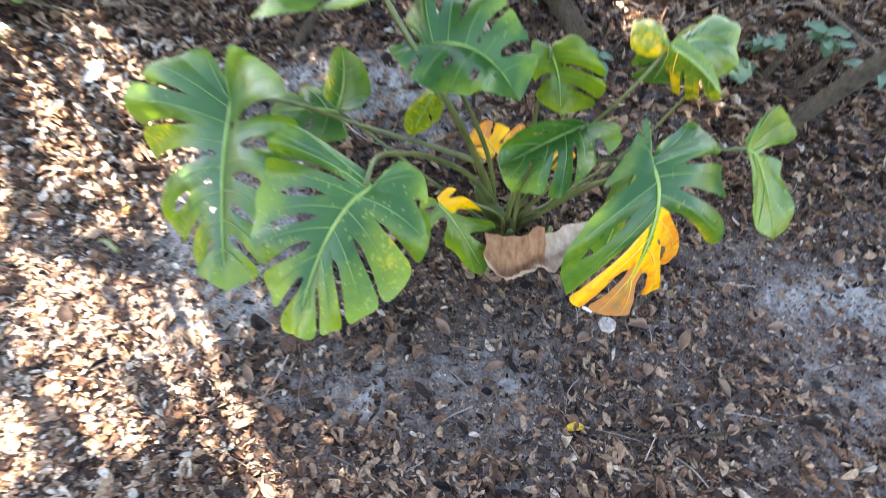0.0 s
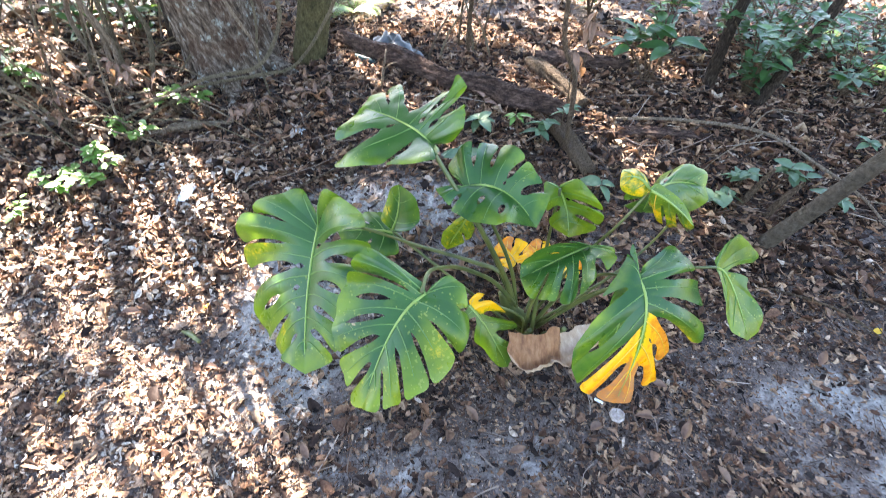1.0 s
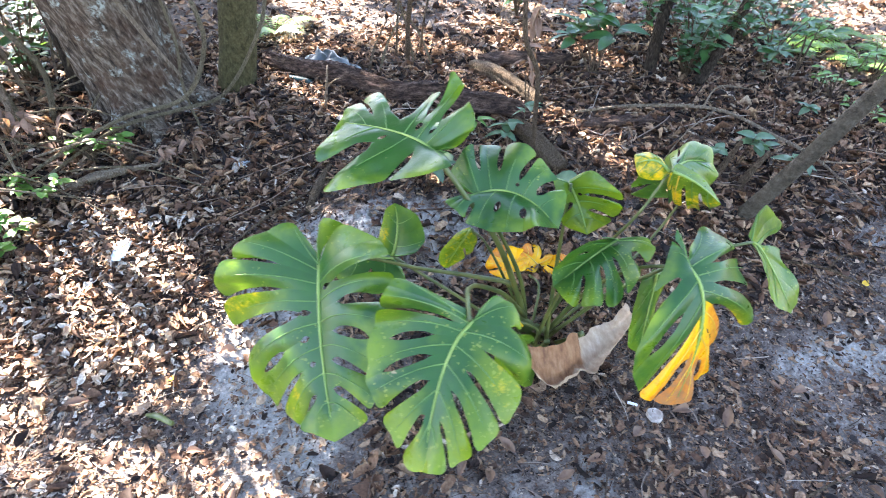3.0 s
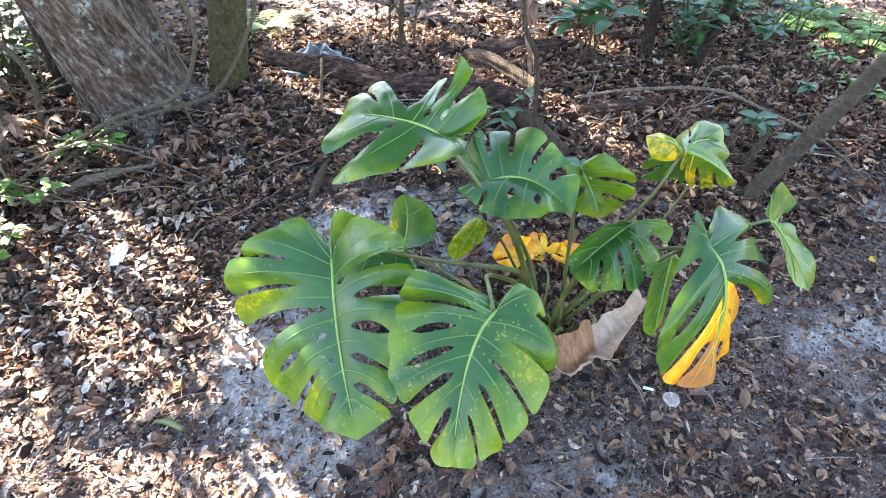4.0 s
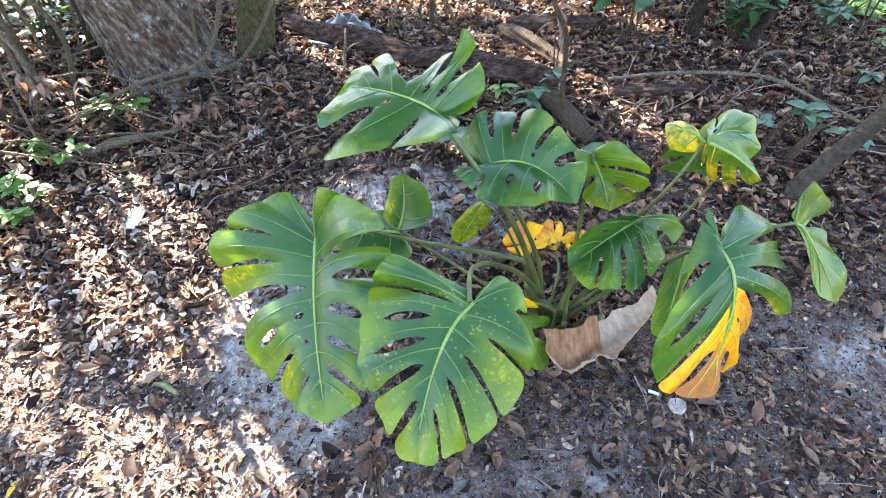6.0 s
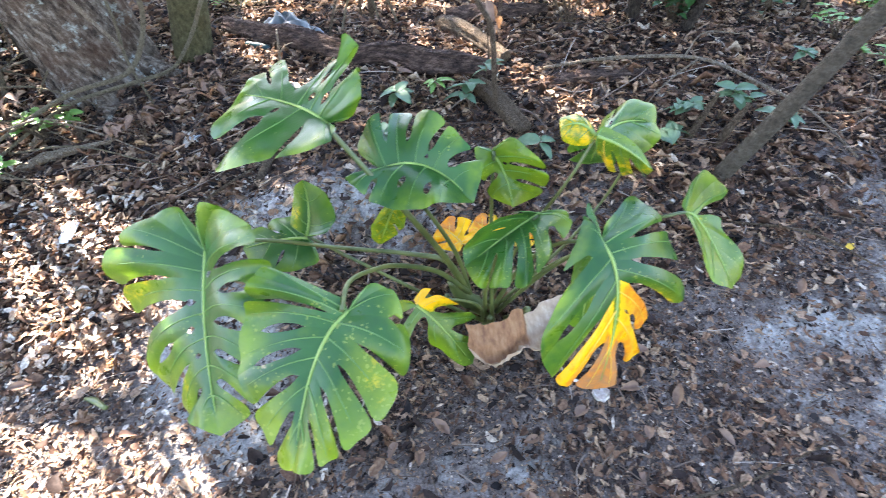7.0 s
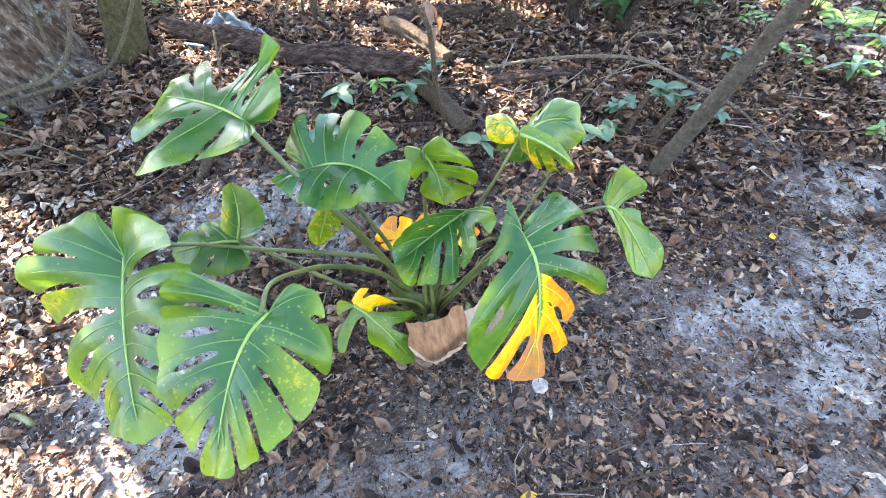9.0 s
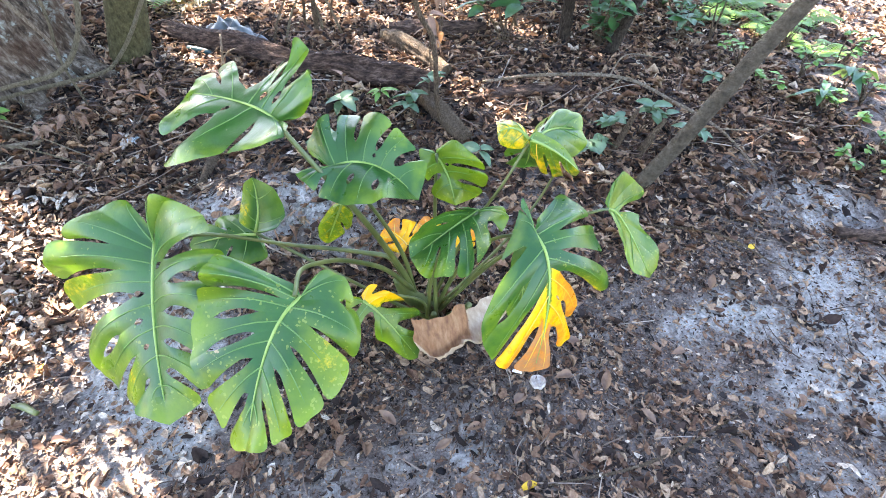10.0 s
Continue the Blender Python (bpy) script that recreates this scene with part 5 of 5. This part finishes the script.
def litter_mesh(parts_in):
    allv, allf, base = [], [], 0
    for x, y, z, s, rng, sliver in parts_in:
        n = len(x)
        if s.mean() > 0.02:
            shape_u, shape_w = np.array([0.0, 0.16, 0.5, 0.82, 1.0]), np.array([0.14, 0.72, 1.0, 0.66, 0.08])
        else:
            shape_u, shape_w = np.array([0.0, 0.28, 0.66, 1.0]), np.array([0.35, 0.95, 0.9, 0.3])
        rows = len(shape_u)
        quad = np.array([(k, k + 1, k + 4, k + 3) for k in (i * 3 + j for i in range(rows - 1) for j in range(2))])
        m = rows * 3
        wid = rng.uniform(0.24, 0.62, n) if not sliver else rng.uniform(0.06, 0.2, n)
        curl, bend = rng.normal(0.35, 0.75, n), rng.normal(0.1, 0.5, n)
        u = np.repeat(shape_u, 3)[None, :] - 0.5
        v = np.tile([-0.5, 0, 0.5], rows)[None, :] * np.repeat(shape_w, 3)[None, :]
        v = v + rng.normal(0, 0.085, (n, m))
        lx = u * s[:, None]
        ly = v * (s * wid)[:, None]
        lz = (curl[:, None] * (v * 2) ** 2 * 0.25 + bend[:, None] * (u * 2) ** 2 * 0.22 + rng.normal(0, 0.028, (n, m))) * s[:, None]
        lz = lz - lz.min(axis=1, keepdims=True) * 0.4
        rx, ry, rz = rng.normal(0, 0.32, n), rng.normal(0, 0.28, n), rng.uniform(0, 6.283, n)
        c, sn = np.cos(rx)[:, None], np.sin(rx)[:, None]
        ly, lz = ly * c - lz * sn, ly * sn + lz * c
        c, sn = np.cos(ry)[:, None], np.sin(ry)[:, None]
        lx, lz = lx * c + lz * sn, -lx * sn + lz * c
        c, sn = np.cos(rz)[:, None], np.sin(rz)[:, None]
        lx, ly = lx * c - ly * sn, lx * sn + ly * c
        pts = np.stack([lx + x[:, None], ly + y[:, None], lz + z[:, None]], -1).reshape(-1, 3)
        allv.append(pts)
        allf.append((quad[None] + m * np.arange(n)[:, None, None]).reshape(-1, 4) + base)
        base += len(pts)
    return np.vstack(allv), np.vstack(allf)


def mesh_from(name, v, f, material):
    me = bpy.data.meshes.new(name)
    me.vertices.add(len(v))
    me.vertices.foreach_set("co", v.astype(np.float32).ravel())
    me.loops.add(f.size)
    me.loops.foreach_set("vertex_index", f.astype(np.int32).ravel())
    me.polygons.add(len(f))
    me.polygons.foreach_set("loop_start", np.arange(0, f.size, 4, dtype=np.int32))
    me.polygons.foreach_set("loop_total", np.full(len(f), 4, dtype=np.int32))
    me.update(calc_edges=True)
    me.validate()
    me.materials.append(material)
    return me


def build_litter():
    rng = np.random.default_rng(21)
    groups = [leaf_scatter(rng, 30000, (-1.9, 2.4, -0.1, 2.5), (0.014, 0.042), thin=0.45),
              leaf_scatter(rng, 6000, (-1.9, 2.4, -0.1, 2.5), (0.04, 0.068), 0.1, thin=0.15),
              leaf_scatter(rng, 26000, (-0.8, 2.2, 0.0, 1.5), (0.006, 0.022), 0.4, 0.006, sliver=1),
              leaf_scatter(rng, 40000, (-1.7, 2.3, 0.1, 2.3), (0.004, 0.014), 0.35, 0.006),
              leaf_scatter(rng, 45000, (-0.7, 2.1, 0.05, 1.25), (0.003, 0.012), 0.3, 0.005),
              leaf_scatter(rng, 9000, (-0.7, 2.1, 0.05, 1.25), (0.012, 0.03), 0.2, 0.008),
              leaf_scatter(rng, 16000, (-1.9, 2.6, 1.25, 3.4), (0.03, 0.065), 0.15, 0.022),
              leaf_scatter(rng, 24000, (-4.5, 5.5, 2.4, 6.5), (0.025, 0.075), 0.4, 0.02),
              leaf_scatter(rng, 16000, (-1.9, 2.6, 1.2, 3.2), (0.02, 0.075), 0.2, 0.03, sliver=1),
              leaf_scatter(rng, 12000, (-1.9, 2.6, 1.2, 3.2), (0.012, 0.03), 0.2, 0.03),
              leaf_scatter(rng, 5000, (-4.0, -1.7, -0.5, 2.5), (0.03, 0.08), 0.4, 0.02),
              leaf_scatter(rng, 9000, (-2.9, -1.5, 1.5, 3.2), (0.025, 0.07), 0.4, 0.05),
              leaf_scatter(rng, 9000, (2.3, 4.8, -0.5, 3.6), (0.025, 0.07), 0.3, 0.02),
              leaf_scatter(rng, 3500, (-1.8, 2.4, -1.4, 0.0), (0.03, 0.08), 0.3),
              leaf_scatter(rng, 7000, (-6.5, 7.0, -6.0, -0.4), (0.05, 0.11), 0.5, 0.02),
              leaf_scatter(rng, 4000, (-7.5, -3.8, -0.5, 8.0), (0.05, 0.11), 0.5, 0.02),
              leaf_scatter(rng, 4000, (4.3, 8.0, -0.5, 8.0), (0.05, 0.11), 0.4, 0.02)]
    cx, cy = rng.uniform(0.35, 2.1, 70), rng.uniform(0.2, 1.15, 70)
    for lo, hi, count in ((0.012, 0.03, 900), (0.028, 0.05, 320)):
        k = rng.integers(0, 70, count)
        x, y = cx[k] + rng.normal(0, 0.035, count), cy[k] + rng.normal(0, 0.03, count)
        groups.append((x, y, terrain(x, y) + rng.uniform(0.004, 0.02, count), rng.uniform(lo, hi, count), rng, 0.0))
    v, f = litter_mesh(groups)
    tagged(part("leaf_litter", mesh_from("leaf_litter", v, f, LITTER), None), "thick litter of small brown and tan dead leaves", "leaf litter", kind="stuff")
    # Paleness of the first three groups stands for sun; last is pale specks.
    v, f = litter_mesh([leaf_scatter(rng, 42000, (-1.95, -0.5, 0.0, 2.0), (0.004, 0.017), 0.25, 0.010),
                        leaf_scatter(rng, 4500, (-2.0, -1.0, 1.15, 1.9), (0.018, 0.05), 0.25, 0.035),
                        leaf_scatter(rng, 8000, (-1.95, -0.5, 0.0, 2.0), (0.012, 0.034), 0.3, 0.020),
                        leaf_scatter(rng, 14000, (-0.6, 2.2, 0.0, 1.6), (0.002, 0.007), 0.7, 0.004)])
    tagged(part("leaf_crumbs", mesh_from("leaf_crumbs", v, f, SUN_PALE_CRUMBS), None), "crumbled bits of dead leaf on sandy soil, coloured paler for sunlight", "leaf litter", kind="stuff")
    pieces = []
    for i in range(1500):
        x, y, a, l = rng.uniform(-1.9, 2.4), rng.uniform(0.0, 3.2), rng.uniform(0, 6.28), rng.uniform(0.03, 0.16)
        if sandiness(np.array([x]), np.array([y]))[0] > 0.6 and rng.uniform() < 0.7:
            continue
        e = (x + l * math.cos(a), y + l * math.sin(a))
        m = ((x + e[0]) / 2 + rng.normal(0, 0.1) * l, (y + e[1]) / 2 + rng.normal(0, 0.1) * l)
        pts = [(p[0], p[1], floor_z(*p) + h) for p, h in (((x, y), rng.uniform(0.004, 0.02)), (m, rng.uniform(0.006, 0.022)), (e, rng.uniform(0.004, 0.02)))]
        pieces.append(tube(pts, [rng.uniform(0.0012, 0.0032), 0.001], 4, 4, caps=False))
    for i in range(300):
        x, y, a, l = rng.uniform(-1.9, 2.6), rng.uniform(1.55, 3.4), rng.normal(0, 0.6), rng.uniform(0.15, 0.55)
        e = (x + l * math.cos(a), y + l * math.sin(a))
        m = ((x + e[0]) / 2 + rng.normal(0, 0.1) * l, (y + e[1]) / 2 + rng.normal(0, 0.1) * l)
        pts = [(p[0], p[1], floor_z(*p) + h) for p, h in (((x, y), rng.uniform(0.01, 0.03)), (m, rng.uniform(0.015, 0.05)), (e, rng.uniform(0.008, 0.03)))]
        pieces.append(tube(pts, [rng.uniform(0.002, 0.0045), 0.0015], 7, 5, caps=False))
    tagged(part("twig_litter", join(*pieces), DEAD_TWIG), "scatter of thin broken twigs on the soil", "twigs", kind="stuff")


build_litter()


def build_clods():
    """Lumps of dug-up sand heaped behind the plant."""
    rng = np.random.default_rng(31)
    bm = bmesh.new()
    bmesh.ops.create_icosphere(bm, subdivisions=2, radius=1)
    base, tri = np.array([v.co[:] for v in bm.verts]), np.array([[v.index for v in f.verts] for f in bm.faces])
    bm.free()
    verts, faces, n = [], [], 0
    for i in range(420):
        if i < 300:
            x, y = rng.normal(-0.30, 0.22), rng.normal(1.62, 0.07)
        else:
            x, y = rng.normal(1.35, 0.35), rng.normal(0.72, 0.2)
        r = rng.uniform(0.002, 0.012) if i < 300 else rng.uniform(0.003, 0.008)
        ph = rng.uniform(0, 6.28, 3)
        lump = 1 + 0.35 * np.sin(3 * base[:, 0] + ph[0]) * np.sin(3 * base[:, 1] + ph[1]) + rng.normal(0, 0.13, len(base))
        v = base * lump[:, None] * r * rng.uniform(0.7, 1.2, 3) + (x, y, floor_z(x, y) + 0.45 * r)
        verts.append(v)
        faces.append(tri + n)
        n += len(v)
    ob = part("sand_clods", (np.vstack(verts).tolist(), np.vstack(faces).tolist()), CLOD)
    tagged(ob, "loose lumps of pale grey sand heaped on the soil", "sand clods", kind="stuff")


build_clods()


# ---- single small things ----
BIG = [leaf_mesh("big_dead_leaf", 0.052, 0.028, DRY_LEAF, b, f, s) for b, f, s in ((0.3, 0.8, 11), (-0.5, 1.0, 12), (0.7, -0.8, 13), (0.2, 1.3, 14))]
rng = np.random.default_rng(5)
SPOTS = [(1.06, 0.74), (0.98, 0.75), (0.90, 0.70), (1.22, 0.46), (1.32, 0.50), (0.21, 0.50), (0.30, 0.47), (0.48, 0.60), (0.60, 0.58), (0.72, 0.66), (0.40, 0.62), (0.30, 0.64), (0.42, 0.68),
         (0.82, 0.52), (0.66, 0.47), (-0.05, 0.62), (-0.10, 0.70), (0.05, 0.70), (0.55, 0.50), (1.0, 0.42), (-0.55, 0.60), (-0.48, 0.55), (-0.75, 0.72), (-0.9, 0.85), (-0.85, 0.62), (1.3, 0.95), (1.5, 0.9), (0.95, 1.12), (1.15, 1.18), (0.72, 0.85), (0.86, 0.62), (0.64, 0.74), (0.5, 0.8), (0.15, 0.6), (1.48, 1.25), (1.6, 1.35), (-1.1, 1.25), (-1.25, 1.1), (-1.0, 1.5), (-0.8, 1.2)]
for i, (x, y) in enumerate(SPOTS):
    ob = part("dead_leaf", BIG[i % 4], None)
    ob.location = (x, y, floor_z(x, y) + 0.016)
    ob.rotation_euler = (rng.normal(0, 0.25), rng.normal(0.05, 0.2), rng.uniform(0, 6.28))
    ob.scale = [rng.uniform(0.8, 1.25)] * 3
    tagged(ob, "brown curled dead leaf on the soil", "dead leaf", "single dead leaves on the soil")
YEL = leaf_mesh("small_yellow_leaf", 0.055, 0.024, YELLOW_LEAF, 0.2, 0.4, 15)
for x, y, up in ((-1.0, 1.13, 0.9), (1.55, 1.08, 0.2), (0.45, 1.2, 0.3), (-1.32, 0.75, 0.2), (0.40, 0.44, 0.1), (1.95, 1.9, 0.2)):
    ob = part("yellow_leaf", YEL, None)
    ob.location = (x, y, floor_z(x, y) + 0.014)
    ob.rotation_euler = (0.2, -up, 2.0 + 3 * x)
    tagged(ob, "small fallen yellow leaf", "dead leaf", "fallen yellow leaves")

WHITE = simple("dirty_white_plastic", (0.62, 0.62, 0.60), (0.80, 0.80, 0.78), 0.4, 12, 0.1)
FUNGUS = simple("dry_fungus", (0.30, 0.235, 0.185), (0.56, 0.48, 0.40), 0.8, 60, 0.6)
GREY_SHEET = simple("grey_plastic_sheet", (0.045, 0.052, 0.05), (0.14, 0.15, 0.145), 0.45, 14, 0.5)
TEAL = simple("dark_teal_plastic", (0.006, 0.022, 0.024), (0.012, 0.045, 0.045), 0.35, 10, 0.2)
LICHEN = simple("pale_lichen", (0.30, 0.33, 0.32), (0.56, 0.59, 0.57), 0.9, 90, 0.8)


def card():
    bm = bmesh.new()
    bmesh.ops.create_cube(bm, size=1)
    bmesh.ops.scale(bm, vec=(0.062, 0.105, 0.007), verts=bm.verts)
    bmesh.ops.bevel(bm, geom=[e for e in bm.edges if abs(e.verts[0].co.z - e.verts[1].co.z) > 0.004], offset=0.012, segments=4, affect="EDGES")
    bmesh.ops.bevel(bm, geom=[e for e in bm.edges if e.calc_length() > 0.004 and abs(e.verts[0].co.z - e.verts[1].co.z) < 0.001], offset=0.0015, segments=2, affect="EDGES")
    ob = part("plastic_card", bm, WHITE, smooth=False)
    x, y = -1.26, 1.69
    ob.matrix_world = pose(x, y, floor_z(x, y) + 0.028, 14, -8, -14)
    tagged(ob, "rounded white plastic card lying in the litter", "litter item")


def fungus_ring():
    x, y = 0.522, 0.74
    ob = thing("fungus_cap", (x, y, floor_z(x, y)), "round whitish dried fungus cap on the soil", "fungus")
    verts, faces, seg = [], [], 28
    rings = [(0.0, 0.016), (0.003, 0.0155), (0.006, 0.012), (0.017, 0.012), (0.021, 0.020), (0.024, 0.019), (0.026, 0.008), (0.020, 0.0)]
    for r, h in rings:
        for k in range(seg):
            a = 2 * math.pi * k / seg
            f = 1 + 0.05 * math.sin(3 * a + 1) + 0.03 * math.sin(7 * a)
            verts.append((r * f * math.cos(a), r * f * math.sin(a), h))
    for i in range(len(rings) - 1):
        for k in range(seg):
            j = (k + 1) % seg
            faces.append((i * seg + k, i * seg + j, (i + 1) * seg + j, (i + 1) * seg + k))
    part("cap", (verts, faces), FUNGUS, ob)


def crumple():
    """A crumpled sheet thrown down behind the log, with a dark piece beside it."""
    x, y = -0.42, 2.80
    z = floor_z(x, y)
    verts, faces, n = [], [], 26
    for i in range(n + 1):
        for j in range(n + 1):
            u, v = 2 * i / n - 1, 2 * j / n - 1
            r = min(1, math.hypot(u, v))
            q = Vector((u * 2.1, v * 2.1, 3.0))
            h = 0.085 * (1 - r ** 2) + 0.05 * abs(noise.noise(q)) + 0.02 * noise.noise(q * 3) + 0.01
            verts.append((0.17 * u + 0.03 * noise.noise(q * 1.4), 0.12 * v - 0.08 * u + 0.03 * noise.noise(q * 1.7 + Vector((5, 0, 0))), h))
    for i in range(n):
        for j in range(n):
            k = i * (n + 1) + j
            faces.append((k, k + 1, k + n + 2, k + n + 1))
    ob = thing("plastic_sheet", (x, y, z), "crumpled grey plastic sheet behind the log", "litter item")
    part("sheet", (verts, faces), GREY_SHEET, ob, smooth=True)
    bx, by = -0.57, 2.66
    ob = rod("bottle", "dark teal plastic bottle under the log", "litter item", [(bx - 0.05, by + 0.05, 0.02), (bx, by + 0.02, 0.02), (bx + 0.05, by - 0.01, 0.02), (bx + 0.07, by - 0.02, 0.02)], [0.016, 0.018, 0.016, 0.008], TEAL, 61, 14, 16, 0.0, 0.0)


def lichen_tuft():
    x, y = -0.82, 2.10
    ob = thing("lichen_tuft", (x, y, floor_z(x, y)), "small tuft of pale grey-white lichen", "lichen")
    rr = np.random.default_rng(9)
    pieces = []
    for _ in range(90):
        a, l = rr.uniform(0, 6.28), rr.uniform(0.005, 0.012)
        p = rr.normal(0, 0.014, 2)
        pieces.append(tube([(p[0], p[1], 0.005), (p[0] + 0.5 * l * math.cos(a), p[1] + 0.5 * l * math.sin(a), 0.018), (p[0] + l * math.cos(a), p[1] + l * math.sin(a), 0.022)], [0.002, 0.0025, 0.0015], 4, 5))
    part("strand", join(*pieces), LICHEN, ob)


def green_stub():
    x, y = -1.0, 0.98
    ob = thing("cut_stalk", (x, y, floor_z(x, y)), "torn green stalk end sticking out of the litter", "stalk")
    part("stalk", tube([(-0.05, 0.03, 0.01), (0.0, 0.0, 0.035), (0.05, -0.04, 0.045)], [0.006, 0.011, 0.008], 12, 9, 0.16, 0.2, 3), PETIOLE, ob)


card()
fungus_ring()
crumple()
lichen_tuft()
green_stub()
x, y = 0.468, 0.79
tagged(part("white_scrap", tube([(x - 0.012, y + 0.008, floor_z(x, y) + 0.014), (x, y, floor_z(x, y) + 0.015), (x + 0.014, y - 0.008, floor_z(x, y) + 0.014)], [0.005, 0.005, 0.005], 6, 10), WHITE), "small white plastic scrap on the soil", "litter item")
